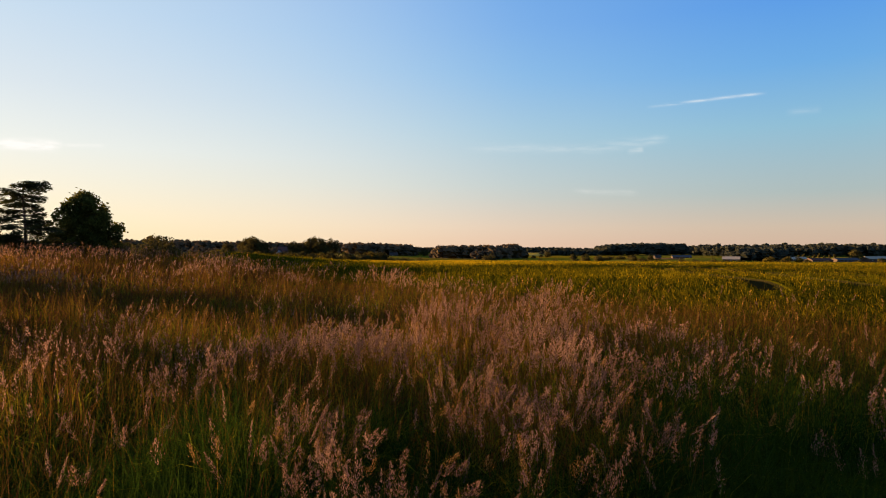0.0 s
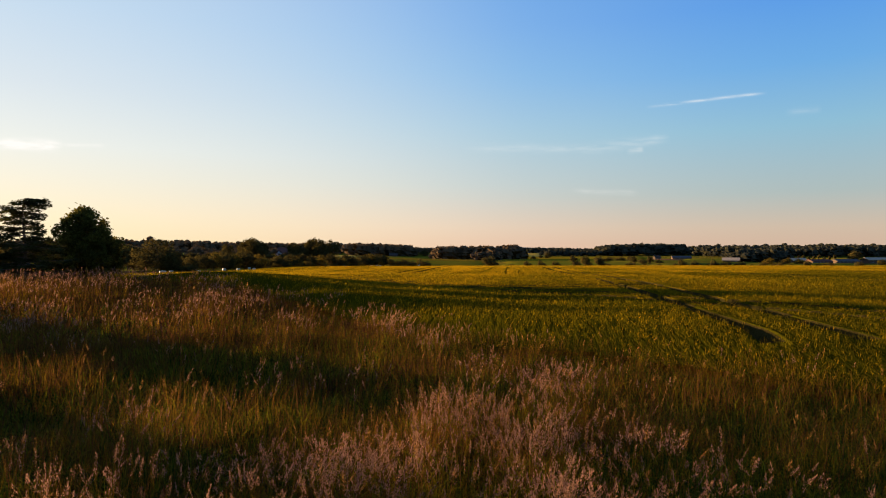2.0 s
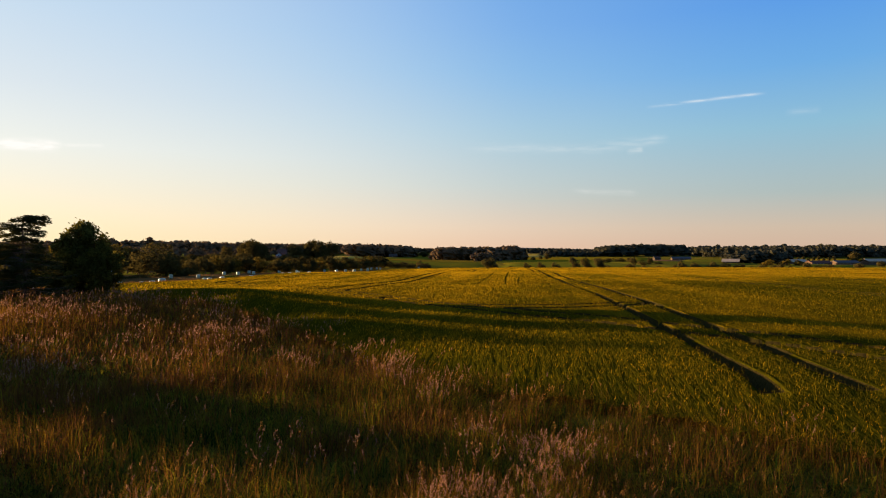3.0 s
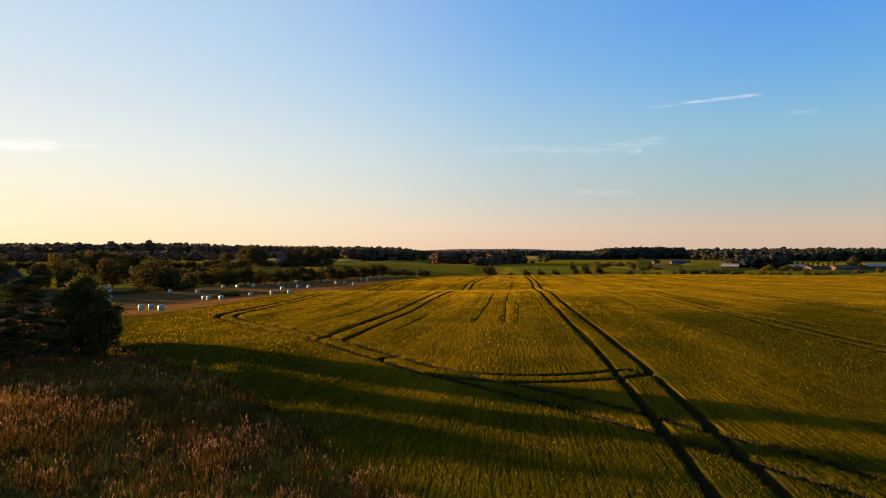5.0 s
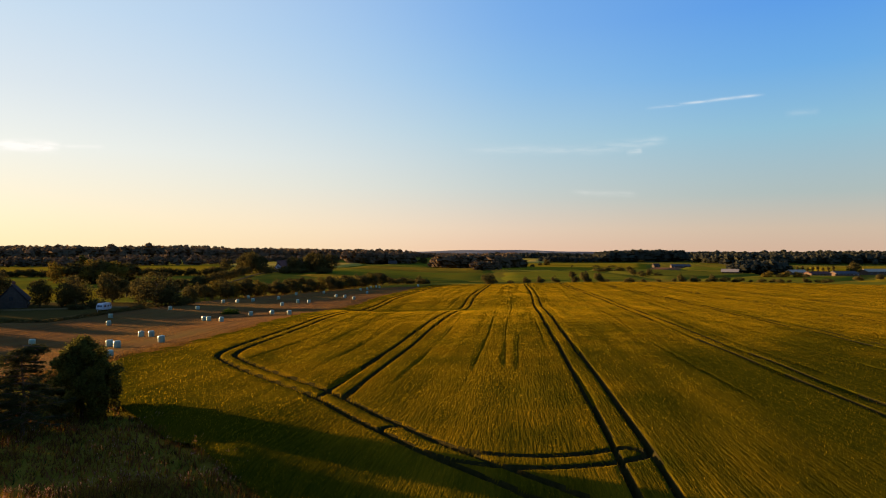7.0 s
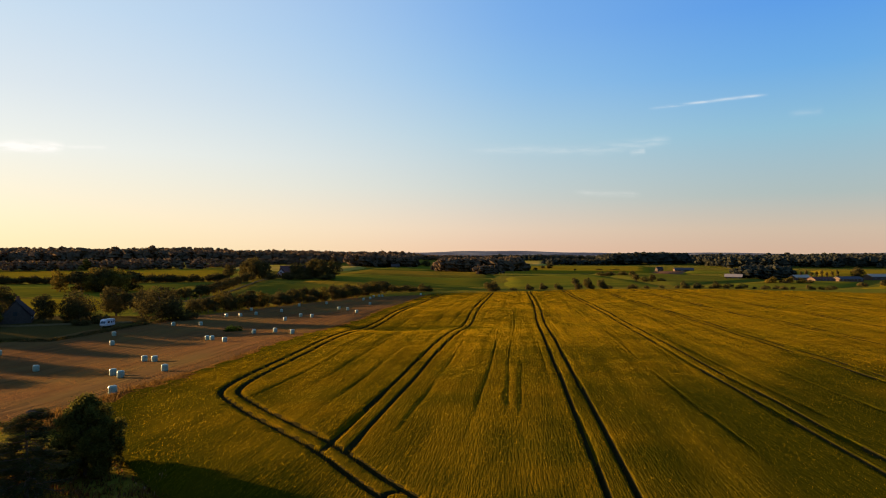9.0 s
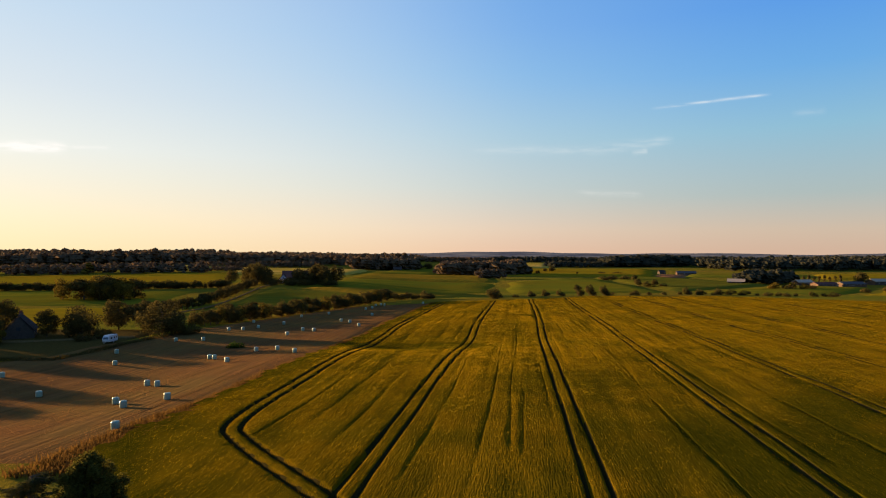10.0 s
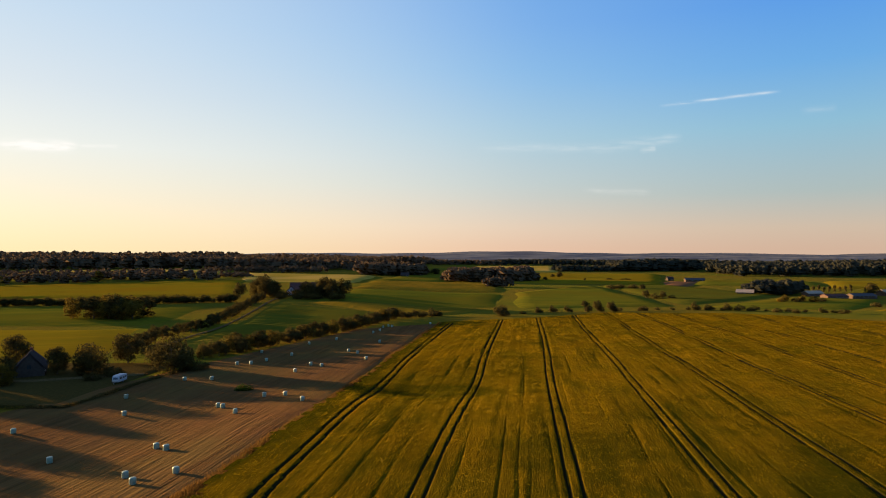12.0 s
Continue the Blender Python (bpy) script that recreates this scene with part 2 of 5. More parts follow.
M_THATCH = material("dark_roof", (0.035, 0.03, 0.03), (0.06, 0.05, 0.045), 3.0, bump=0.05)
M_RENDER = material("limewashed_wall", (0.05, 0.04, 0.033), (0.072, 0.058, 0.047), 1.5, bump=0.02)
M_BRICK = material("red_brick", (0.104, 0.044, 0.0336), (0.144, 0.064, 0.044), 3.0, bump=0.02)
M_TILE = material("clay_tile", (0.076, 0.04, 0.0368), (0.112, 0.0576, 0.0496), 2.0, bump=0.03)
M_TIN = material("pale_sheet_roof", (0.272, 0.216, 0.16), (0.352, 0.288, 0.224), 1.0, rough=0.5, bump=0.03, stretch=(6, 0.3, 1))
M_SLATE = material("slate_blue_roof", (0.055, 0.054, 0.060), (0.085, 0.083, 0.090), 1.0, rough=0.5, bump=0.03, stretch=(6, 0.3, 1))
M_WOOD = material("weathered_board", (0.06, 0.043, 0.034), (0.10, 0.07, 0.052), 4.0, bump=0.02, stretch=(4, 4, 0.4))
M_GRAVEL = material("gravel_lane", (0.08, 0.056, 0.0224), (0.12, 0.08, 0.0336), 2.0, bump=0.03)
M_LAWN = material("mown_lawn", (0.044, 0.0336, 0.0096), (0.068, 0.048, 0.0144), 1.5, bump=0.06)

# ---- the lie of the land ----
def sstep(a, b, v):
    s = np.clip((v - a) / (b - a), 0.0, 1.0)
    return s * s * (3 - 2 * s)
_Y = np.arange(-5200.0, 5200.0, 4.0)
def profile(ys, zs):
    k = np.ones(9) / 9
    return np.convolve(np.interp(_Y, ys, zs), k, "same")
RIGHT = profile([-5200, 35, 370, 450, 900, 1500, 2200, 5200], [0, 0, -7.8, -10, -11.5, -9, -12, -30])
LEFT = profile([-5200, 20, 60, 90, 140, 200, 300, 430, 520, 800, 1100, 1700, 2200, 5200], [0, 0, -1.2, -3.5, -4.2, -4.5, -7, -5, -5.5, -8, -7, -2, -12, -30])
def ground_z(x, y):
    x, y = np.asarray(x, float), np.asarray(y, float)
    edge = -32 + 0.108 * (y - 82)
    w = sstep(0, 1, (edge - x) / (35 + 0.3 * np.maximum(0, y - 250)))
    z = np.interp(y, _Y, RIGHT) * (1 - w) + np.interp(y, _Y, LEFT) * w
    roll = 1.6 * np.sin(x / 170 + 1) * np.sin(y / 210) * sstep(380, 700, y)
    near = 0.05 * np.sin(x / 9 + 2) * np.sin(y / 7) * sstep(400, 120, y)
    swell = 0.65 * np.exp(-((x + 4) / 34) ** 2 - ((y - 122) / 24) ** 2) - 0.95 * np.exp(-((x + 2) / 32) ** 2 - ((y - 168) / 20) ** 2)
    hollow = -0.9 * np.exp(-((x + 10) / 11) ** 2 - ((y - 152) / 11) ** 2)
    mound = 0.84 * np.exp(-((x + 18) / 12.5) ** 2 - ((y - 31) / 14) ** 2)
    return z + roll + near + swell + hollow + mound

# ---- mesh helpers ----
LATTICE = np.random.default_rng(77).uniform(-1, 1, (256, 256))


def vnoise(x, y, scale, seed=0):
    """Smooth value noise between -1 and 1, with patches about scale metres wide."""
    u, v = np.asarray(x) / scale + 17.3 * seed, np.asarray(y) / scale + 9.1 * seed
    i, j = np.floor(u).astype(int), np.floor(v).astype(int)
    fu, fv = u - i, v - j
    fu, fv = fu * fu * (3 - 2 * fu), fv * fv * (3 - 2 * fv)
    g = lambda p, q: LATTICE[(p * 7 + seed) % 256, (q * 5 + 3 * seed) % 256]
    return (g(i, j) * (1 - fu) + g(i + 1, j) * fu) * (1 - fv) + (g(i, j + 1) * (1 - fu) + g(i + 1, j + 1) * fu) * fv



def mesh_object(name, verts, tris, mats, index=None, smooth=False, parent=None):
    """One mesh from arrays: verts (n, 3), faces (m, 3 or 4), materials, and a material index for each face."""
    verts, tris = np.asarray(verts, np.float32), np.asarray(tris, np.int32)
    me = bpy.data.meshes.new(name)
    me.vertices.add(len(verts))
    me.vertices.foreach_set("co", verts.ravel())
    k = tris.shape[1]
    me.loops.add(tris.size)
    me.loops.foreach_set("vertex_index", tris.ravel())
    me.polygons.add(len(tris))
    me.polygons.foreach_set("loop_start", np.arange(0, tris.size, k, dtype=np.int32))
    for m in mats:
        me.materials.append(m)
    if index is not None:
        me.polygons.foreach_set("material_index", np.asarray(index, np.int32))
    me.polygons.foreach_set("use_smooth", np.full(len(tris), smooth))
    me.update(calc_edges=True)
    me.validate()
    ob = new(name, me)
    ob.parent = parent
    return ob


def part(name, bm, mat, parent, label=""):
    me = bpy.data.meshes.new(name)
    bm.to_mesh(me)
    bm.free()
    me.materials.append(mat)
    ob = new(name, me)
    ob.parent = parent
    return tagged(ob, label)


def thing(name, x, y, z, turn=0.0, label="", category="", group=""):
    ob = new(name)
    ob.empty_display_size = 0.3
    ob.matrix_world = pose(x, y, z, 0, 0, turn)
    return tagged(ob, label, category, group)


def box(bm, x0, x1, y0, y1, z0, z1, bevel=0.0, seg=2):
    r = bmesh.ops.create_cube(bm, size=1, matrix=Matrix.LocRotScale(((x0 + x1) / 2, (y0 + y1) / 2, (z0 + z1) / 2), None, (x1 - x0, y1 - y0, z1 - z0)))
    if bevel:
        es = list({e for v in r["verts"] for e in v.link_edges})
        bmesh.ops.bevel(bm, geom=es, offset=bevel, segments=seg, affect="EDGES", profile=0.5)
    return bm


def boxed(x0, x1, y0, y1, z0, z1, bevel=0.0, seg=2):
    return box(bmesh.new(), x0, x1, y0, y1, z0, z1, bevel, seg)


def tube(points, radii, sides=8):
    """Vertices and triangles of a tapered tube along a line of points."""
    P, R = np.asarray(points, float), np.asarray(radii, float)
    d = np.gradient(P, axis=0)
    d /= np.linalg.norm(d, axis=1)[:, None] + 1e-9
    up = np.where(np.abs(d[:, 2:3]) > 0.9, np.array([[1.0, 0, 0]]), np.array([[0, 0, 1.0]]))
    a = np.cross(d, up)
    a /= np.linalg.norm(a, axis=1)[:, None] + 1e-9
    b = np.cross(d, a)
    th = np.linspace(0, 2 * np.pi, sides, endpoint=False)
    V = P[:, None] + R[:, None, None] * (np.cos(th)[None, :, None] * a[:, None] + np.sin(th)[None, :, None] * b[:, None])
    n, F = len(P), []
    for i in range(n - 1):
        for j in range(sides):
            p, q, r, s = i * sides + j, i * sides + (j + 1) % sides, (i + 1) * sides + (j + 1) % sides, (i + 1) * sides + j
            F += [(p, q, r), (p, r, s)]
    return V.reshape(-1, 3), np.array(F)


def joined(pieces):
    vs, fs, n = [], [], 0
    for v, f in pieces:
        vs.append(v)
        fs.append(f + n)
        n += len(v)
    return np.concatenate(vs), np.concatenate(fs)


def sheet(name, corners, mat, lift=0.06, step=6.0, far_lift=0.0016, label="", category="field", skirt=True, wobble=0.0):
    """A field laid on the land between four corners (near left, near right, far right, far left)."""
    c = np.array(corners, float)
    nu = int(np.clip(max(np.linalg.norm(c[1] - c[0]), np.linalg.norm(c[2] - c[3])) / step, 3, 90))
    nv = int(np.clip(max(np.linalg.norm(c[3] - c[0]), np.linalg.norm(c[2] - c[1])) / step, 3, 90))
    u, v = np.meshgrid(np.linspace(0, 1, nu + 1), np.linspace(0, 1, nv + 1))
    p = ((1 - u) * (1 - v))[..., None] * c[0] + (u * (1 - v))[..., None] * c[1] + (u * v)[..., None] * c[2] + ((1 - u) * v)[..., None] * c[3]
    if wobble:
        p = p + wobble * np.stack([np.sin(p[..., 1] / 17 + 1), np.sin(p[..., 0] / 13)], -1)
    d = np.hypot(p[..., 0], p[..., 1])
    z = ground_z(p[..., 0], p[..., 1]) + lift + far_lift * d
    rim = (u == 0) | (u == 1) | (v == 0) | (v == 1)
    z = np.where(rim & skirt, z - 0.3 - 2 * far_lift * d, z)
    V = np.concatenate([p, z[..., None]], -1).reshape(-1, 3)
    i = np.arange((nv + 1) * (nu + 1)).reshape(nv + 1, nu + 1)
    F = np.stack([i[:-1, :-1], i[:-1, 1:], i[1:, 1:], i[1:, :-1]], -1).reshape(-1, 4)
    ob = mesh_object(name, V, F, [mat], smooth=True)
    return tagged(ob, label, category, kind="structure")


# ---- ground ----


def graded(n, near, far):
    s = np.linspace(-1, 1, n)
    k = math.log(2 * far / near) * 0.9
    return far * np.sinh(k * s) / math.sinh(k)


gx, gy = np.meshgrid(graded(171, 60, 4900), graded(171, 60, 4900))
gz = ground_z(gx, gy) - 0.05
gi = np.arange(gx.size).reshape(gx.shape)
gf = np.stack([gi[:-1, :-1], gi[:-1, 1:], gi[1:, 1:], gi[1:, :-1]], -1).reshape(-1, 4)
tagged(mesh_object("ground", np.stack([gx, gy, gz], -1).reshape(-1, 3), gf, [M_EARTH], smooth=True),
       "rolling open farmland with rough grass", "ground", kind="structure")

# the barley field in its own axes: a across the drill rows, b along them
CA, SA_ = math.cos(TURN), math.sin(TURN)


def along(x, y):
    return x * CA - y * SA_, x * SA_ + y * CA


def plan(a, b):
    return a * CA + b * SA_, -a * SA_ + b * CA


LEFT_EDGE, FAR_EDGE = -43.5, 352.0
NEAR_X = np.array([-45, -36, -30, -22, -14, -7, -2.6, 2, 6.6, 14, 30, 60, 200, 400.0])
NEAR_Y = np.array([74, 62, 53, 44, 36, 27, 20.5, 15, 11.5, 7, -2, -14, -40, -60.0])


def near_edge(x):
    return np.interp(x, NEAR_X, NEAR_Y)


def far_edge(a):
    return np.interp(a, [-50, -20, 7, 46, 124, 182, 240, 320], [318, 338, 356, 399, 403, 358, 318, 280.0])


TRAMS = 6.2 + 20.2 * np.arange(-1, 14)          # middle lines of the tramlines
WHEEL, HALF = 0.95, 0.24


def polyline_distance(x, y, pts):
    best = np.full(np.shape(x), 1e9)
    for (x0, y0), (x1, y1) in zip(pts[:-1], pts[1:]):
        dx, dy = x1 - x0, y1 - y0
        t = np.clip(((x - x0) * dx + (y - y0) * dy) / (dx * dx + dy * dy), 0, 1)
        best = np.minimum(best, np.hypot(x - x0 - t * dx, y - y0 - t * dy))
    return best


def rounded_line(pts, turns=4):
    p = np.array(pts, float)
    for _ in range(turns):
        q = np.empty((2 * len(p), 2))
        q[0], q[-1] = p[0], p[-1]
        q[1:-1:2], q[2:-1:2] = 0.75 * p[:-1] + 0.25 * p[1:], 0.25 * p[:-1] + 0.75 * p[1:]
        p = q
    return p


HEADLAND = rounded_line([(-1.5, 318), (-16, 190), (-22, 120), (-26.4, 75), (-21.5, 66.5), (-9.6, 50.3), (-5.5, 43.3), (-2.9, 39.6), (0.4, 35.0), (3.6, 33.6), (7.8, 33.7), (10.3, 34.9)], 3)
LOWER = rounded_line([(-2.9, 39.6), (0.2, 35.2), (2.3, 32.5), (4.1, 30.4), (6.6, 26.8), (9.6, 22.3), (13, 16.5)], 2)


def drill_seams(seed):
    """Thin gaps between drill passes: place across the rows, start and end along them."""
    r = random.Random(seed)
    out = []
    for k in range(-2, 13):
        left = 6.2 + 20.2 * k + WHEEL + 0.9
        for i in range(6):
            start = r.uniform(40, 150) if k < 3 else r.uniform(30, 220)
            out.append((left + (i + r.uniform(0.15, 0.85)) * 2.85, start, start + r.uniform(45, 200)))
    return out


SEAMS = drill_seams(12)


def track_gap(x, y):
    """Distance to the middle of the nearest wheel track."""
    a, b = along(x, y)
    d = np.full(np.shape(x), 1e9)
    for c in TRAMS:
        bend = 0.35 * np.sin(b / 31 + c) if c > -10 else 0.9 * np.sin((b - 110) / 34) * np.exp(-((b - 150) / 70) ** 2)
        start = 47.5 if c < 0 else 14.0 if c < 10 else -60
        d = np.where(b > start, np.minimum(d, np.abs(np.abs(a - c - bend) - WHEEL) + 0.05), d)
    d = np.minimum(d, np.abs(polyline_distance(x, y, HEADLAND) - WHEEL) - 0.05)
    return np.minimum(d, np.abs(polyline_distance(x, y, LOWER) - WHEEL))


def seam_depth(x, y, half=0.14):
    """How far the thin gaps between drill passes are open, 0 to 1."""
    a, b = along(x, y)
    d = np.zeros(np.shape(x))
    for c, b0, b1 in SEAMS:
        open_ = np.clip((b - b0) / 40, 0, 1) * np.clip((b1 - b) / 50, 0, 1) * np.clip(0.75 + 0.9 * vnoise(b, c + 0 * b, 9, 31), 0, 1)
        d = np.maximum(d, open_ * np.clip(1.4 - np.abs(a - c - 0.25 * np.sin(b / 17 + c)) / half, 0, 1))
    return d


CROP_H = 0.78


def greenness(x, y):
    """Green barley on the left margin and meadow foot; the hollow's green paints shade."""
    a, b = along(x, y)
    g = 2.4 * np.exp(-((x + 6) / 13) ** 2 - ((y - 152) / 9) ** 2) + 1.0 * sstep(5.0, 0.0, a - LEFT_EDGE - 1.5 * vnoise(b, 0 * b, 12, 61))
    return g + 1.1 * sstep(13, 2, y - near_edge(x) + 3 * vnoise(x, y, 6, 62)) + 0.35 * vnoise(x, y, 5, 63)


def unripe(x, y):
    """The nearer slope ripens later than the crest."""
    a, b = along(x, y)
    return 0.35 * sstep(8, 36, x) * sstep(125, 60, y) + 0.62 * sstep(165, 50, y) * (0.4 + 0.6 * sstep(-12, 30, x)) * (1 + 0.8 * vnoise(a, b / 5, 4, 64))


def ripple(x, y):
    a, b = along(x, y)
    s = 0.02 * np.sin(a * 0.9 + 2 * np.sin(b / 11)) * np.sin(b / 6.5 + np.sin(a / 5))
    s += 0.13 * vnoise(a, b * 0.45, 13, 41) + 0.05 * vnoise(a, b * 0.3, 4.5, 43)
    return s + 0.025 * np.sin(a / 3.1 + b / 40) * np.sin(b / 23 + a / 17)


def in_crop(x, y):
    a, b = along(x, y)
    rag = 0.6 * np.sin(x * 1.3 + y * 0.7) + 0.5 * np.sin(y / 3.1)
    return (a > LEFT_EDGE + rag) & (b < far_edge(a)) & (y > near_edge(x) + rag)


def crop_cells():
    """Square cells of the canopy, small along the wheel tracks and near the foot of the meadow."""
    size = 8.0
    a, b = np.meshgrid(np.arange(-48, 300, size), np.arange(-40, 410, size))
    a, b = a.ravel() + size / 2, b.ravel() + size / 2
    done = []
    while size > 0.1:
        x, y = plan(a, b)
        far = np.hypot(x, y)
        limit = np.where(far < 48, 0.125, np.clip(far / 400, 0.25, 0.7))
        gap = track_gap(x, y)
        plain = np.clip(far / 45, 0.9, 4.0)
        edge = ~in_crop(x, y) | ~in_crop(x + size, y + size) | ~in_crop(x - size, y - size) | ~in_crop(x - size, y + size) | ~in_crop(x + size, y - size)
        want = np.where(gap < 0.75 * size + HALF, limit, plain)
        want = np.where(seam_depth(x, y, 0.11 + 0.6 * size) > 0.05, np.minimum(want, np.clip(far / 220, 0.3, 1.2)), want)
        want = np.where(edge, np.minimum(want, np.where(far < 80, 0.3, 1.2)), want)
        fine = size <= want
        keep = fine & in_crop(x, y)
        done.append((a[keep], b[keep], np.full(keep.sum(), size)))
        a, b = a[~fine], b[~fine]
        h = size / 4
        a = np.concatenate([a - h, a + h, a + h, a - h])
        b = np.concatenate([b - h, b - h, b + h, b + h])
        size /= 2
    return [np.concatenate(v) for v in zip(*done)]


ca, cb, cs = crop_cells()
qa = np.stack([ca - cs / 2, ca + cs / 2, ca + cs / 2, ca - cs / 2], 1).ravel()
qb = np.stack([cb - cs / 2, cb - cs / 2, cb + cs / 2, cb + cs / 2], 1).ravel()
key, inv = np.unique(np.round(np.stack([qa, qb], 1), 3), axis=0, return_inverse=True)
kx, ky = plan(key[:, 0], key[:, 1])
rng = np.random.default_rng(4)
sunk = np.clip((track_gap(kx, ky) - HALF + 0.1) / 0.1, 0.32, 1)
span = np.full(len(kx), 9.0)
np.minimum.at(span, inv.ravel(), np.repeat(cs, 4))
shore = 0.15 + 0.85 * sstep(-1.0, 3.5, ky - near_edge(kx))
kz = ground_z(kx, ky) + 0.07 + sunk * shore * (CROP_H - 0.13 + ripple(kx, ky) + rng.uniform(-0.045, 0.045, len(kx)) * np.clip(span / 1.4, 0.12, 1) - 0.3 * seam_depth(kx, ky))
mx_, my_ = plan(ca, cb)
# soil colour runs up the groove walls too, painting their shade
soil_shade = track_gap(mx_, my_) < HALF + 0.05
canopy = mesh_object("barley_field", np.stack([kx, ky, kz], 1), inv.reshape(-1, 4), [M_CROP, M_SOIL_SHADE], soil_shade.astype(int), smooth=True)
# the hollow's painted shade goes into this ripeness mask as well
late_or_shaded = greenness(kx, ky) + unripe(kx, ky) + 0.35 * vnoise(key[:, 0], key[:, 1] / 25, 1.1, 71)
canopy.data.attributes.new("unripe", "FLOAT", "POINT").data.foreach_set("value", np.clip(late_or_shaded / 0.95, 0, 1).astype(np.float32))
tagged(canopy, "ripening green-gold barley field cut by dark wheel tracks", "crop field", kind="stuff")



# ---- blades and stems ----


def ribbons(root, lean, height, width, facing, levels=3, droop=0.5):
    """Tapered, bending grass blades: arrays of verts and tris."""
    n = len(root)
    s = np.linspace(0, 1, levels)
    side = np.stack([np.cos(facing), np.sin(facing), np.zeros(n)], 1)
    V = np.empty((n, 2 * levels - 1, 3))
    for i, t in enumerate(s):
        c = root + np.stack([lean[:, 0] * t ** 2, lean[:, 1] * t ** 2, height * (t - droop * 0.3 * t ** 3)], 1)
        w = width[:, None] * (1 - t) ** 0.6 / 2
        if i < levels - 1:
            V[:, 2 * i], V[:, 2 * i + 1] = c - side * w, c + side * w
        else:
            V[:, 2 * i] = c
    f = []
    for i in range(levels - 2):
        f += [(2 * i, 2 * i + 1, 2 * i + 3), (2 * i, 2 * i + 3, 2 * i + 2)]
    k = 2 * (levels - 2)
    f.append((k, k + 1, k + 2))
    F = np.arange(n)[:, None, None] * (2 * levels - 1) + np.array(f)[None]
    return V.reshape(-1, 3), F.reshape(-1, 3), V[:, -1]


def plumes(tip, direction, length, spread, count, size, rng, slim=0.2):
    """Feathery seed heads: count small splinters round the upper stem of each plant."""
    n = len(tip)
    t = rng.uniform(0, 1, (n, count))
    t[:, 0] = 1.0
    th = rng.uniform(0, 2 * np.pi, (n, count))
    fat = spread[:, None] * (np.clip(t / 0.18, 0.3, 1) * (1.05 - t) ** 0.8) * rng.uniform(0.1, 1.0, (n, count))
    base = tip[:, None] + direction[:, None] * ((t - 1) * length[:, None] + 0.4 * fat)[..., None]
    out = np.stack([np.cos(th), np.sin(th), np.zeros_like(th)], -1)
    s = size[:, None] * rng.uniform(0.6, 1.4, (n, count))
    a = base + out * fat[..., None]
    b = a + out * (0.35 * s)[..., None] + direction[:, None] * (0.9 * s)[..., None]
    w = np.stack([-np.sin(th), np.cos(th), 0.5 * np.cos(3 * th)], -1) * (slim * s)[..., None]
    V = np.stack([a - w, a + w, b], 2)
    F = np.arange(n * count * 3).reshape(-1, 3)
    return V.reshape(-1, 3), F


def scatter(x0, x1, y0, y1, density, rng):
    n = rng.poisson((x1 - x0) * (y1 - y0) * density)
    return rng.uniform(x0, x1, n), rng.uniform(y0, y1, n)


def in_view(x, y, slack=1.5):
    """The wedge of land that the walk looks over."""
    return np.abs(x) < 0.74 * y + slack


def patchy(x, y, scale, seed):
    return vnoise(x, y, scale, seed) + 0.6 * vnoise(x, y, scale * 0.42, seed + 1) + 0.3 * vnoise(x, y, scale * 0.18, seed + 2)


def in_meadow(x, y):
    a, b = along(x, y)
    return (y < near_edge(x) + 0.5 + 2.2 * vnoise(x, y, 1.4, 6)) & (y > -2) & (x > -48) & ((x > -34) | (y < 58))


# clumps that stand out of the tall grass: place, radius, more seed heads, more green leaf
CLUMPS = [(-2.7, 4.3, 0.8, 1.3, -0.3), (-2.2, 5.6, 0.9, 1.0, -0.2), (-0.6, 3.8, 0.9, -0.9, 0.2), (0.25, 4.0, 0.5, 0.9, 0.0), (1.5, 3.2, 0.45, 1.0, 0.0), (2.2, 5.0, 0.7, 0.9, -0.2),
          (1.7, 6.9, 0.8, 0.8, -0.3), (0.3, 7.8, 1.0, 0.7, -0.2), (-0.8, 4.5, 0.45, -0.6, 1.3), (0.5, 5.5, 0.6, -0.4, 1.2), (-0.25, 2.7, 0.4, 1.2, -0.3), (0.7, 3.6, 0.5, 0.9, -0.2), (-0.1, 5.2, 0.9, 0.8, -0.1), (1.0, 5.2, 0.7, 0.8, -0.1),
          (2.9, 3.6, 0.8, -0.5, 0.9), (-1.6, 8.5, 1.2, -0.2, 1.0), (3.6, 7.5, 1.0, 0.4, 0.5), (-5.0, 8.0, 1.5, 0.3, 0.3)]

# pockets with few seed heads, dark green to paint deep shade, and tufts of lime leaf: place and the two radii
SHADE_POCKETS = [(-1.4, 3.3, 0.55, 1.1), (1.35, 2.8, 0.95, 0.8), (2.3, 4.0, 0.75, 1.0), (-0.35, 3.9, 0.35, 0.6)]
TUFTS = [(-1.0, 4.3, 0.5, 0.5), (0.55, 4.7, 0.35, 0.45), (0.15, 6.0, 0.6, 0.7), (3.4, 5.6, 0.8, 1.0)]


def spots(x, y, places):
    return np.clip(sum(np.exp(-((x - px) / rx) ** 2 - ((y - py) / ry) ** 2) for px, py, rx, ry in places), 0, 1)


class Pile:
    """Collects pieces of one big mesh, material by material."""

    def __init__(self):
        self.v, self.f, self.m, self.n = [], [], [], 0

    def add(self, v, f, m):
        self.v.append(v.astype(np.float32))
        self.f.append(f + self.n)
        self.m.append(np.broadcast_to(m, len(f)))
        self.n += len(v)

    def build(self, name, mats):
        return mesh_object(name, np.concatenate(self.v), np.concatenate(self.f), mats, np.concatenate(self.m))


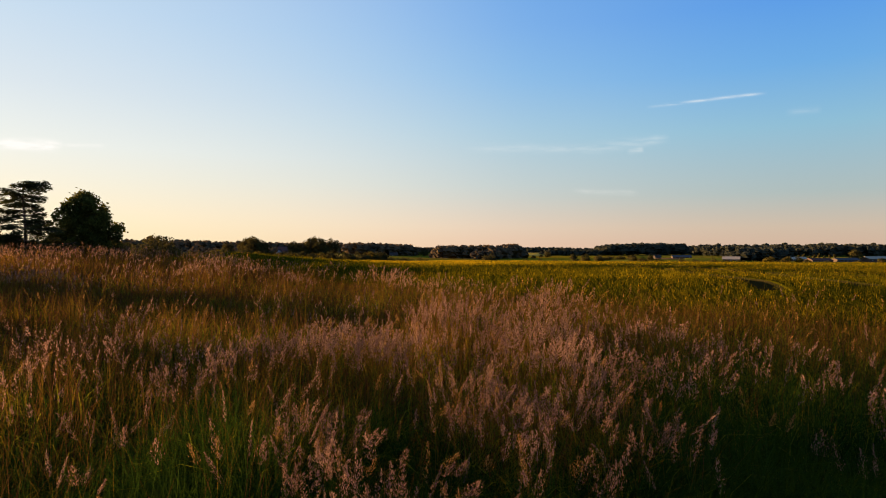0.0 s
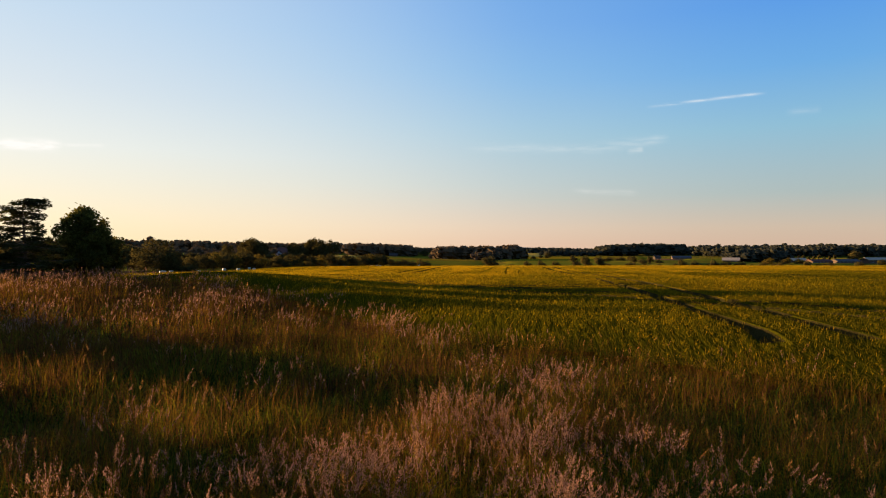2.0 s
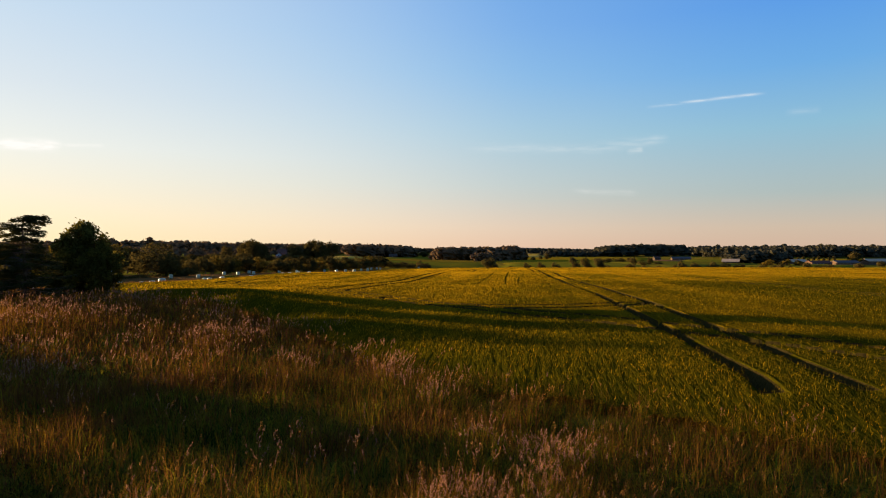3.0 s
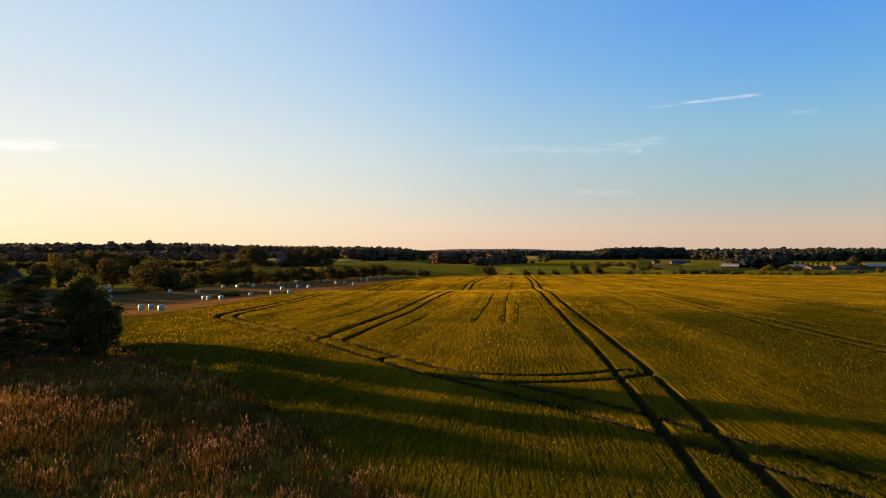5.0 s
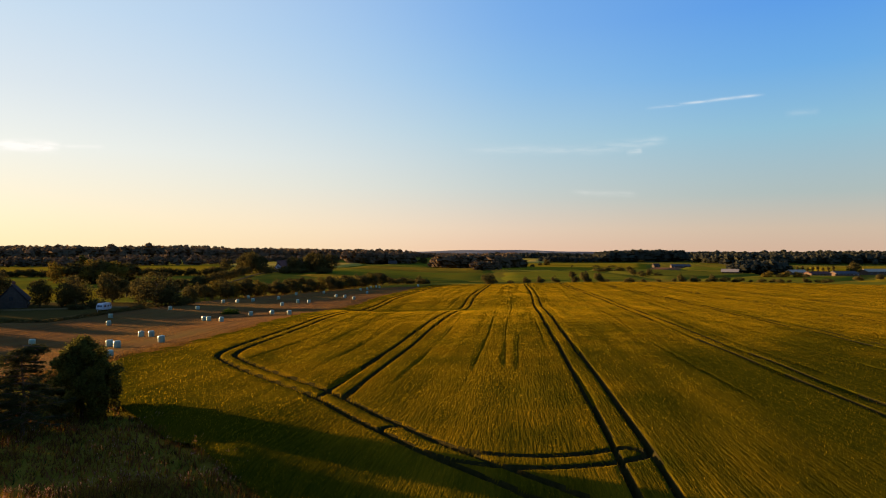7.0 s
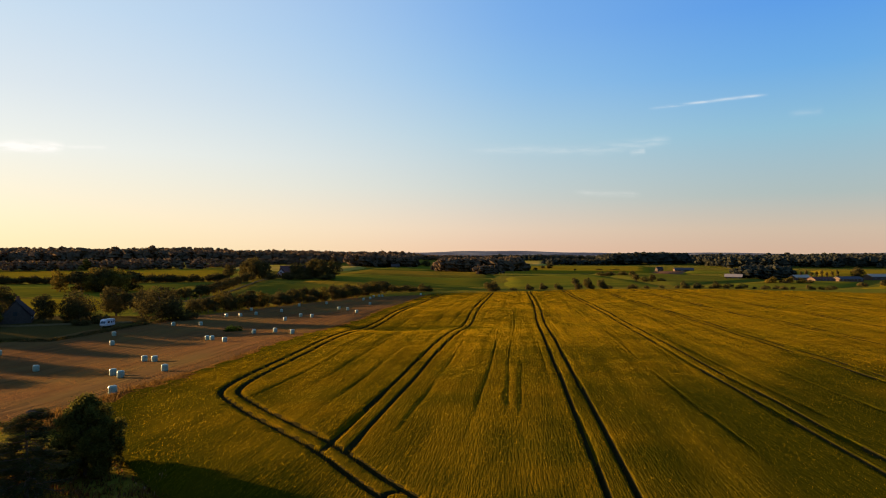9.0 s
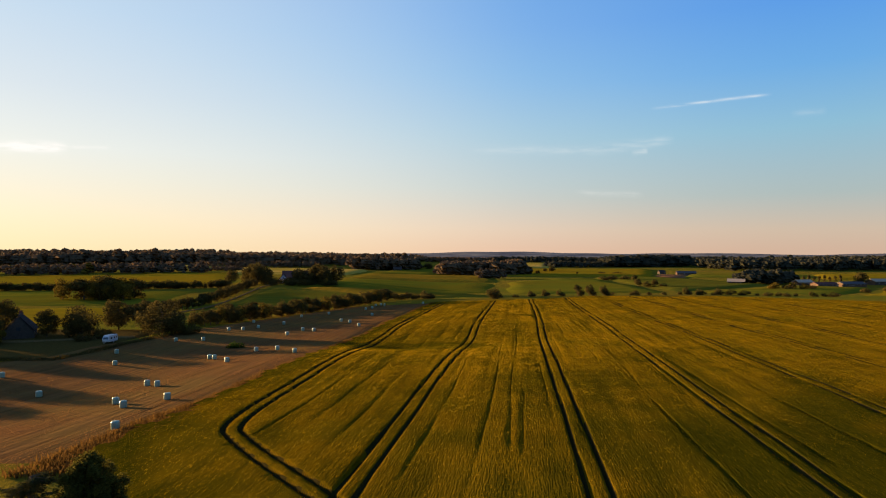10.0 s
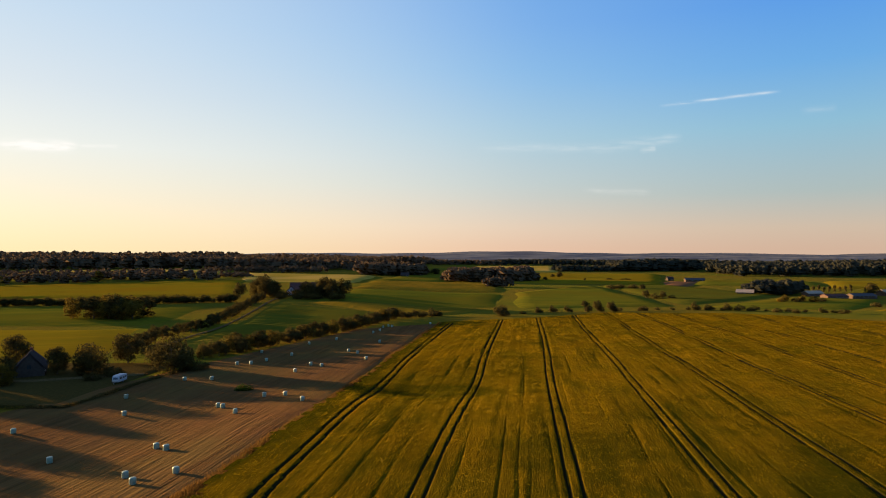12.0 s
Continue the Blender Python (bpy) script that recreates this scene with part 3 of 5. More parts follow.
def grow_meadow(pile, x, y, rng, levels, heads, blade_width, head_scale, leafy):
    n = len(x)
    if n == 0:
        return
    z = ground_z(x, y) - 0.04
    near = np.hypot(x, y)
    pink = patchy(x, y, 1.3, 3) + 0.5 * vnoise(x, y, 5, 14)
    green = patchy(x, y, 1.6, 11) + 0.4 * vnoise(x, y, 7, 15)
    # leaf goes dark green towards both near sides, standing in for shade
    side = sstep(0.7, 2.0, x) * sstep(9.0, 5.0, near) + 0.6 * sstep(-0.9, -2.0, x) * sstep(6.0, 3.6, near)
    mid = np.exp(-((x - 0.5 - 0.1 * y) / 1.1) ** 2) * sstep(2.6, 3.8, near) * sstep(14, 9, near)
    for cx, cy, cr, more, leaf in CLUMPS:
        near_by = np.exp(-((x - cx) ** 2 + (y - cy) ** 2) / cr ** 2)
        pink, green = pink + more * near_by, green + leaf * near_by
    green = green + 0.9 * side + 0.22 * sstep(14, 8, near)
    dusk, lime = 1.3 * spots(x, y, SHADE_POCKETS), spots(x, y, TUFTS)
    east = sstep(-1, 5, x) * sstep(5, 9, near)
    pink = pink + 0.45 * mid - 0.6 * east
    green = green + 0.35 * east
    tall = 0.62 + 0.21 * patchy(x, y, 0.9, 21) + 0.13 * np.clip(pink, -1, 1) - 0.09 * np.clip(green, 0, 1) + 0.07 * vnoise(x, y, 4, 22) + rng.normal(0, 0.07, n)
    tall = np.clip(tall + 0.1 * lime, 0.28, 1.12) * (0.48 + 0.52 * sstep(2.0, 4.4, near)) * (1 - 0.28 * side)
    root = np.stack([x, y, z], 1)
    # leaves
    for k in range(leafy):
        off = rng.normal(0, 0.06, (n, 2))
        r = root + np.concatenate([off, np.zeros((n, 1))], 1)
        lean = rng.normal(0, 0.30, (n, 2))
        h = tall * (rng.uniform(0.3, 0.68, n) if k < leafy // 2 else rng.uniform(0.5, 1.04, n))
        v, f, _ = ribbons(r, lean, h, blade_width * rng.uniform(0.5, 1.6, n), rng.uniform(0, np.pi, n), levels, 1.1)
        g, q = green - 0.35 * sstep(8, 20, near) - 0.45 * sstep(18, 27, near) + rng.normal(0, 0.45, n), rng.random(n)
        kind = np.where(g > 0.1, np.where(q < 0.5, 0, 5), np.where(g > -0.35, np.where(q < 0.5, 1, np.where(q < 0.75, 2, 0)), np.where(q < 0.4 - 0.2 * sstep(10, 20, near), 1, 2)))
        kind = np.where(rng.random(n) < 0.5 * mid * (green > -0.2), 5, kind)
        # low leaves and nearest plants turn dark green, painting the shade between stems
        kind = np.where(rng.random(n) < (0.75 - 0.55 * sstep(8, 16, near) - 0.3 * mid if k < leafy // 2 else np.maximum((0.96 - 0.5 * mid) * sstep(4.2, 3.0, near), 0.92 * np.minimum(side, 1))), 0, kind)
        kind = np.where(rng.random(n) < 0.5 * sstep(13, 21, near) * sstep(2, -5, x), np.where(q < 0.6, 2, 1), kind)
        kind = np.where(rng.random(n) < dusk, 0, kind)
        kind = np.where(rng.random(n) < 0.75 * lime, 5, kind)
        pile.add(v, f, np.repeat(kind, len(f) // n))
    # flowering stems
    lean = rng.normal(0, 0.13, (n, 2)) + np.array([0.05, -0.02])
    v, f, tip = ribbons(root, lean, tall + 0.12, 0.36 * blade_width * np.ones(n), rng.uniform(0, np.pi, n), levels, 0.2)
    pile.add(v, f, np.repeat(np.where(rng.random(n) < 0.9 * np.maximum(np.maximum(sstep(4.0, 2.8, near), side), dusk), 0, np.where(rng.random(n) < 0.5, 2, 1)), len(f) // n))
    chance = (0.04 + 0.68 * sstep(0.05, 0.75, pink)) * (1 - 0.6 * sstep(0.2, 0.9, green)) * (0.6 + 0.4 * sstep(2.6, 3.8, near))
    chance *= (1 - 0.6 * sstep(0.9, 2.0, x) * sstep(4.6, 3.4, near)) * (1 - 0.65 * sstep(-0.8, -1.8, x) * sstep(8.0, 4.5, near))
    chance *= (1 + 0.5 * sstep(10, 18, near)) * (1 - 0.35 * sstep(-0.5, -2.5, x) * sstep(22, 12, near)) * np.clip(1 - 0.9 * dusk, 0.06, 1) * (1 - 0.6 * lime)
    bears = rng.random(n) < np.clip(chance, 0.01, 0.72)
    d = np.stack([lean[:, 0], lean[:, 1], 0.45 * np.ones(n)], 1)
    d /= np.linalg.norm(d, axis=1)[:, None]
    t, d, p = tip[bears], d[bears], pink[bears]
    m = len(t)
    length = rng.uniform(0.08, 0.21, m)
    spread = rng.uniform(0.016, 0.06, m)
    v, f = plumes(t, d, length, spread, heads, 0.013 * head_scale * np.ones(m), rng)
    pile.add(v, f, np.repeat(np.where(p + rng.normal(0, 0.5, m) > 0.1, 3, 4), heads))


GRASS = [M_G_GREEN, M_G_GOLD, M_G_RUST, M_HEAD_PINK, M_HEAD_GOLD, M_G_LIME]
rng = np.random.default_rng(11)
pile = Pile()
for near, far, density, levels, heads, bw, hs, leafy in ((0.0, 4.5, 520, 4, 110, 0.008, 0.8, 5), (4.5, 9, 250, 3, 42, 0.011, 1.25, 4),
                                                        (9, 18, 100, 3, 16, 0.016, 2.2, 3), (18, 34, 32, 3, 8, 0.030, 3.8, 3), (34, 62, 10, 3, 5, 0.052, 5.2, 3)):
    x, y = scatter(-48, 40, -2, 62, density, rng) if near > 8 else scatter(-12, 10, -2, 10, density, rng)
    r = np.hypot(x, y)
    side = (x < 0) & (x > -0.74 * y - 7) & (r < 16) & (rng.random(len(x)) < 0.45)
    keep = (r >= near) & (r < far) & (in_view(x, y) | side) & in_meadow(x, y)
    grow_meadow(pile, x[keep], y[keep], rng, levels, heads, bw, hs, leafy)
x, y = scatter(-34, 24, -16, 40, 9, rng)
keep = ~in_view(x, y, 2.5) & (np.hypot(x, y) < 34) & (y < near_edge(x) + 1.5 * vnoise(x, y, 1.4, 6))
grow_meadow(pile, x[keep], y[keep], rng, 3, 6, 0.045, 3.6, 3)
tagged(pile.build("meadow_grass", GRASS), "tall uncut meadow grass with pinkish feathery seed heads", "grass", kind="stuff")


def grow_crop(pile, x, y, rng, width, ear, shade_green=0.0):
    keep = in_crop(x, y) & (track_gap(x, y) > HALF + 0.12 + 0.5 * width) & (seam_depth(x, y) < rng.uniform(0.1, 0.9, len(x)))
    x, y, width, ear = x[keep], y[keep], width[keep], ear[keep]
    n = len(x)
    if n == 0:
        return
    a, b = along(x, y)
    root = np.stack([x, y, ground_z(x, y) + 0.35 * sstep(0, 3, y - near_edge(x))], 1)
    h = (CROP_H - 0.37) * (0.55 + 0.45 * sstep(-1.0, 3.0, y - near_edge(x))) + ripple(x, y) + rng.normal(0, 0.05, n) 
    lean = rng.normal(0, 0.07, (n, 2))
    lush = 0.8 * vnoise(a, b / 22, 1.6, 5) + 0.8 * vnoise(a, b / 60, 0.6, 8) + 0.5 * vnoise(a, b, 22, 9)
    lush += 1.2 * (greenness(x, y) + unripe(x, y)) + shade_green
    fresh = rng.random(n) < np.clip(0.42 + 0.4 * lush - 0.25 * sstep(60, 160, y) + 0.3 * sstep(42, 22, y), 0.03, 0.94)
    v, f, tip = ribbons(root, lean, h, width * rng.uniform(0.7, 1.3, n), rng.uniform(0, np.pi, n), 3, 0.3)
    pile.add(v, f, np.repeat(np.where(rng.random(n) < np.where(fresh, 0.96, 0.5), 1, 0), len(f) // n))
    d = np.stack([lean[:, 0] + rng.normal(0.02, 0.12, n), lean[:, 1] + rng.normal(0, 0.12, n), 0.4 * np.ones(n)], 1)
    d /= np.linalg.norm(d, axis=1)[:, None]
    v, f = plumes(tip, d, 0.14 * np.ones(n), 0.008 * ear, 2, 0.11 * ear, rng, 0.045)
    pile.add(v, f, np.repeat(np.where(fresh & (rng.random(n) < 0.85), 1, 0), 2))


pile = Pile()
for near, far in ((4, 9), (9, 18), (18, 36), (36, 72), (72, 110)):
    top = min(300, 60000 / near ** 2)
    x, y = scatter(-0.76 * far, 0.76 * far, 0.6 * near, far, top, rng) if near < 100 else scatter(-0.5 * far, 0.76 * far, 100, 1.1 * far, top, rng)
    r = np.hypot(x, y)
    keep = (r >= near) & (r < far) & in_view(x, y) & (rng.random(len(r)) < np.minimum(300, 60000 / np.maximum(r, 1) ** 2) * sstep(80, 40, r) / top)
    x, y, r = x[keep], y[keep], r[keep]
    grow_crop(pile, x, y, rng, np.clip(0.0006 * r, 0.009, 0.12), np.clip(0.6 + r / 80, 0.75, 2.2))
# tufts of ears standing out of the canopy farther off
for near, far in ((22, 45), (45, 70), (70, 100), (100, 140), (140, 230), (230, 430)):
    top = min(30, 3.8e5 / near ** 2)
    x, y = scatter(-min(0.76 * far, 48), 0.76 * far, 0.7 * near, far * 1.02, top, rng)
    r = np.hypot(x, y)
    keep = (r >= near) & (r < far) & in_view(x, y) & (rng.random(len(r)) < np.minimum(30, 3.8e5 / np.maximum(r, 1) ** 2) * sstep(20, 130, r) / top)
    x, y, r = x[keep], y[keep], r[keep]
    wide = np.clip(0.0008 * r, 0.03, 0.35)
    a, b = along(x, y)
    rows = vnoise(a, b / 30, 0.8, 51) + 0.7 * vnoise(a, b / 60, 2.2, 52)
    keep = in_crop(x, y) & (track_gap(x, y) > HALF + 0.12 + 0.6 * wide) & (seam_depth(x, y) < 0.3) & (rng.random(len(x)) < (0.72 + 0.45 * rows) * (1 - 0.3 * np.clip(unripe(x, y), 0, 1)))
    x, y, wide = x[keep], y[keep], wide[keep]
    n = len(x)
    a, b = along(x, y)
    lush = 0.8 * vnoise(a, b / 22, 1.6, 5) + 0.5 * vnoise(a, b, 22, 9)
    root = np.stack([x, y, ground_z(x, y) + CROP_H - 0.09 + ripple(x, y)], 1)
    v, f, _ = ribbons(root, rng.normal(0.03, 0.05, (n, 2)), rng.uniform(0.06, 0.16, n), wide * rng.uniform(0.7, 1.4, n), rng.normal(0, 0.5, n), 2, 0.0)
    pile.add(v, f, (rng.random(n) < np.clip(0.2 + 0.35 * lush + 0.8 * (greenness(x, y) + unripe(x, y)), 0, 0.97)).astype(int))
# extra green stalks in the hollow, colouring its slope as if shaded
x, y = scatter(-26, 8, 138, 166, 9, rng)
keep = ((x + 9) / 13) ** 2 + ((y - 152) / 9) ** 2 < 1 + 0.5 * vnoise(x, y, 5, 4)
x, y = x[keep], y[keep]
grow_crop(pile, x, y, rng, np.full(len(x), 0.14), np.full(len(x), 2.0), 3.0)
tagged(pile.build("barley_stalks", [M_EAR, M_BLADE]), "standing barley stalks with bristly golden ears", "crop", kind="stuff")

# ---- stubble field, verge and valley fields ----
sheet("stubble_field", [(-125, 60), (-36.5, 60), (-7.5, 324), (-47, 300)], M_STRAW, 0.05, 4.0, 0.0006,
      "pale brown mown stubble field striped by the mower", "stubble field")
pile = Pile()
for y0, y1, density, wide in ((60, 110, 20, 0.05), (110, 180, 8, 0.08), (180, 326, 3, 0.14)):
    x, y = scatter(-112, -5, y0, y1, density, rng)
    a, b = along(x, y)
    a = np.round(a / 0.75) * 0.75 + rng.normal(0, 0.09, len(a))
    x, y = plan(a, b)
    keep = (a < LEFT_EDGE - 1.5) & (x > -125 + 0.3 * (y - 60)) & in_view(x, y, 3) & (y < 324) & (rng.random(len(a)) < 0.45 + 0.9 * vnoise(a, b / 45, 2.2, 71))
    x, y = x[keep], y[keep]
    n = len(x)
    v, f, _ = ribbons(np.stack([x, y, ground_z(x, y) + 0.04 + 0.0006 * np.hypot(x, y)], 1), rng.normal(0, 0.05, (n, 2)), rng.uniform(0.07, 0.17, n),
                      wide * rng.uniform(0.7, 1.4, n), rng.uniform(0, np.pi, n), 2, 0.0)
    pile.add(v, f, np.zeros(len(f), int))
tagged(pile.build("stubble_stalks", [M_STALK]), "short cut straw standing in rows", "stubble", kind="stuff")
x, y = scatter(-50, -5, 58, 326, 9, rng)
a, b = along(x, y)
e = LEFT_EDGE - 0.7 + 0.5 * np.sin(b / 9)
keep = (np.abs(a - e) < 0.7 + 2.4 * sstep(92, 70, b))
x, y = x[keep], y[keep]
n = len(x)
pile = Pile()
for k in range(3):
    v, f, _ = ribbons(np.stack([x + rng.normal(0, 0.3, n), y + rng.normal(0, 0.3, n), ground_z(x, y)], 1), rng.normal(0, 0.25, (n, 2)),
                      rng.uniform(0.4, 1.0, n), rng.uniform(0.08, 0.2, n), rng.uniform(0, np.pi, n), 3, 0.6)
    pile.add(v, f, np.zeros(len(f), int))
tagged(pile.build("dry_verge", [M_VERGE]), "strip of dry rusty grass along the barley's edge", "grass", kind="stuff")

sheet("yard_lawn", [(-150, 142), (-88, 140), (-84, 200), (-150, 200)], M_LAWN, 0.12, 4.0, 0.0006, "worn dark lawn round the cottage", "lawn")
VALLEY = [
    ([(-270, 196), (-112, 202), (-146, 304), (-310, 290)], M_F_LIME, "lime green hay field in the valley"),
    ([(-312, 294), (-147, 308), (-151, 408), (-350, 394)], M_F_GREEN, "green pasture behind the copse"),
    ([(-430, 436), (-160, 488), (-255, 775), (-520, 590)], M_F_LIME, "sunlit lime green field on the far slope"),
    ([(-105, 256), (-62, 292), (-31, 366), (-122, 432)], M_F_DEEP, "green mown field with cut swaths"),
    ([(-30, 362), (4, 384), (26, 428), (-116, 437)], M_F_OLIVE, "golden green strip of grass"),
    ([(-112, 441), (34, 433), (48, 588), (-102, 594)], M_F_GREEN, "deep green field in evening shade"),
    ([(-104, 598), (50, 592), (62, 800), (-110, 792)], M_F_OLIVE, "olive green field striped by the mower"),
    ([(-250, 740), (-113, 712), (-106, 930), (-330, 960)], M_F_GOLD, "golden stubble behind the hill farm"),
    ([(38, 431), (160, 450), (162, 742), (54, 588)], M_F_GREEN, "rolling green pasture beyond the barley"),
    ([(165, 452), (290, 560), (252, 736), (167, 742)], M_F_DEEP, "dark green pasture with a row of bushes"),
    ([(164, 446), (262, 416), (350, 508), (293, 556)], M_F_GREEN, "green meadow before the open barn"),
    ([(266, 414), (470, 390), (640, 560), (356, 511)], M_F_LIME, "lime green meadow by the farm"),
]
VALLEY += [
    ([(395, 672), (680, 655), (780, 790), (462, 815)], M_F_LIME, "bright meadow behind the farm sheds"),
    ([(66, 806), (250, 750), (345, 1050), (108, 1100)], M_F_LIME, "distant lime green pasture"),
    ([(262, 742), (420, 700), (460, 822), (326, 860)], M_F_GREEN, "green pasture beside the ploughed plot"),
    ([(228, 712), (260, 700), (322, 806), (272, 838)], M_F_PLOUGH, "small reddish ploughed plot"),
    ([(-110, 800), (-8, 806), (30, 1140), (-52, 1130)], M_F_GREEN, "green field between two spinneys"),
    ([(30, 1150), (192, 1156), (236, 1420), (36, 1400)], M_F_GOLD, "distant golden field before the woods"),
    ([(-620, 930), (-338, 966), (-400, 1080), (-760, 1075)], M_F_GOLD, "pale stubble below the wooded ridge"),
]
for corners, mat, label in VALLEY:
    sheet("field", corners, mat, 0.25, 14.0, 0.0014, label, "field", wobble=2.0)


def lane(name, pts, width, label):
    p = rounded_line(pts, 3)
    d = np.gradient(p, axis=0)
    d /= np.linalg.norm(d, axis=1)[:, None]
    nrm = np.stack([-d[:, 1], d[:, 0]], 1)
    rows = [p + nrm * width * s for s in (-0.6, -0.5, 0, 0.5, 0.6)]
    V = np.stack([np.concatenate([r, (ground_z(*r.T) + 0.3 * (abs(s) < 0.55) + 0.0012 * np.hypot(*r.T))[:, None]], 1) for r, s in zip(rows, (-0.6, -0.5, 0, 0.5, 0.6))], 1)
    i = np.arange(len(p) * 5).reshape(-1, 5)
    F = np.stack([i[:-1, :-1], i[:-1, 1:], i[1:, 1:], i[1:, :-1]], -1).reshape(-1, 4)
    tagged(mesh_object(name, V.reshape(-1, 3), F, [M_GRAVEL], smooth=True), label, "lane", kind="structure")


lane("lane", [(-104, 214), (-112, 252), (-112, 295), (-116, 351), (-130, 458), (-126, 500)], 1.4, "pale gravel lane beside the row of trees")
lane("driveway", [(-150, 176), (-118, 166), (-104, 172), (-88, 178)], 1.8, "pale gravel drive past the cottage")

# ---- trees ----


def soften(ob, outward, share=0.7):
    """Lean the shading of separate leaves towards the way out of their crown, so that the crown shades as one soft body."""
    me = ob.data
    n, k = len(me.polygons), len(me.polygons[0].vertices)
    own = np.empty(3 * n, np.float32)
    me.polygons.foreach_get("normal", own)
    own = own.reshape(n, 3)
    out = outward / (np.linalg.norm(outward, axis=1)[:, None] + 1e-9)
    away = (own * out).sum(1) < 0
    loops = np.empty(n * k, np.int32)
    me.loops.foreach_get("vertex_index", loops)
    loops = loops.reshape(n, k)
    loops[away] = loops[away, ::-1]
    me.loops.foreach_set("vertex_index", loops.ravel())
    me.update(calc_edges=True)
    own[away] *= -1
    mixed = share * out + (1 - share) * own
    mixed /= np.linalg.norm(mixed, axis=1)[:, None] + 1e-9
    me.polygons.foreach_set("use_smooth", np.ones(n, bool))
    me.normals_split_custom_set_from_vertices(np.repeat(mixed, k, axis=0)[np.argsort(loops.ravel(), kind="stable")].tolist())
    return ob


def leaf_quads(points, size, rng, tilt=0.8):
    n = len(points)
    u = rng.normal(0, 1, (n, 3))
    u[:, 2] *= tilt
    u /= np.linalg.norm(u, axis=1)[:, None]
    w = np.cross(u, rng.normal(0, 1, (n, 3)))
    w /= np.linalg.norm(w, axis=1)[:, None] + 1e-9
    s = (size * rng.uniform(0.6, 1.4, n))[:, None]
    V = np.stack([points - u * s * 0.6, points + w * s * 0.38, points + u * s * 0.6, points - w * s * 0.38], 1)
    return V.reshape(-1, 3), np.arange(4 * n).reshape(-1, 4)


def lobe_points(lobes, n, rng, inner=0.72):
    """Points in the outer shells of a crown's lobes (x, y, z, radius across, radius up)."""
    L = np.array(lobes)
    w = L[:, 3] ** 2
    k = rng.choice(len(L), n, p=w / w.sum())
    d = rng.normal(0, 1, (n, 3))
    d /= np.linalg.norm(d, axis=1)[:, None]
    r = rng.uniform(inner, 1.06, n)[:, None] + 0.12 * np.sin(5 * d[:, :1] + 4 * d[:, 1:2] + k[:, None])
    return L[k, :3] + d * r * np.stack([L[k, 3], L[k, 3], L[k, 4]], 1)


def crown_lobes(height, width, rng, count, base=0.2):
    lobes = [(0, 0, height * (0.55 + base * 0.4), width * 0.33, height * (0.42 - base * 0.3))]
    for i in range(count):
        t = rng.uniform(base + 0.1, 0.88)
        reach = width * 0.5 * math.sqrt(max(0.05, 1 - ((t - 0.5) / 0.55) ** 2))
        th = rng.uniform(0, 6.28)
        r = width * rng.uniform(0.13, 0.22)
        lobes.append(((reach - r) * math.cos(th), (reach - r) * math.sin(th), height * t, r, r * rng.uniform(0.75, 1.0)))
    return lobes


def pointed_lobes(height, width, rng, count):
    """Lobes of a young oak's crown, wide below and drawn up to a point, with ragged outlying sprays."""
    lobes = [(0, 0, height * 0.42, width * 0.33, height * 0.34), (0, 0, height * 0.66, width * 0.15, height * 0.2)]
    for i in range(count):
        t = 0.08 + 0.89 * (i + 0.5) / count
        wide = 0.5 * width * np.interp(t, [0, 0.12, 0.38, 0.6, 0.78, 0.9, 1.0], [0.8, 0.9, 1.0, 0.86, 0.62, 0.36, 0.06])
        th = 2.4 * i + rng.uniform(-0.4, 0.4)
        r = width * rng.uniform(0.04, 0.12) * (1 - 0.4 * t)
        at = max(0.0, wide * rng.uniform(0.6, 1.12) - 0.6 * r)
        lobes.append((at * math.cos(th), at * math.sin(th), height * t, r, r * rng.uniform(0.7, 1.1)))
    return lobes


def limbed_trunk(height, radius, lobes, rng, sides=7):
    zs = np.linspace(-0.3, 0.72 * height, 6)
    bend = rng.normal(0, 0.03 * height, 2)
    pieces = [tube([(bend[0] * (z / height) ** 2, bend[1] * (z / height) ** 2, z) for z in zs], radius * np.linspace(1.2, 0.25, 6), sides)]
    for lb in lobes[1:]:
        z0 = max(0.15 * height, lb[2] - 0.22 * height)
        s = (z0 / height) ** 2
        a, b = np.array([bend[0] * s, bend[1] * s, z0]), np.array(lb[:3])
        pieces.append(tube([a, 0.5 * (a + b) + np.array([0, 0, 0.02 * height]), b], radius * np.array([0.4, 0.25, 0.08]), 5))
    return joined(pieces)


def broadleaf(name, height, width, leaves, leaf, seed, mat, lobes=12, base=0.15, label="", category="tree", group="", pointed=False):
    rng = np.random.default_rng(seed)
    lb = pointed_lobes(height, width, rng, lobes) if pointed else crown_lobes(height, width, rng, lobes, base)
    root = thing(name, 0, 0, 0, 0, label, category, group)
    v, f = limbed_trunk(height, 0.022 * height + 0.03, lb, rng)
    mesh_object("trunk", v, f, [M_BARK], smooth=True, parent=root)
    outer = lobe_points(lb, int(leaves * 0.75), rng)
    inner = lobe_points(lb, leaves - len(outer), rng, 0.3)
    p = np.concatenate([outer, inner])
    if pointed:
        p += rng.normal(0, 0.02 * width, p.shape)
    p = p[p[:, 2] > 0.04 * height]
    v, f = leaf_quads(p, leaf, rng)
    crown = mesh_object("crown", v, f, [mat], parent=root)
    soften(crown, p - np.array([0, 0, 0.5 * height]), 0.5)
    return root


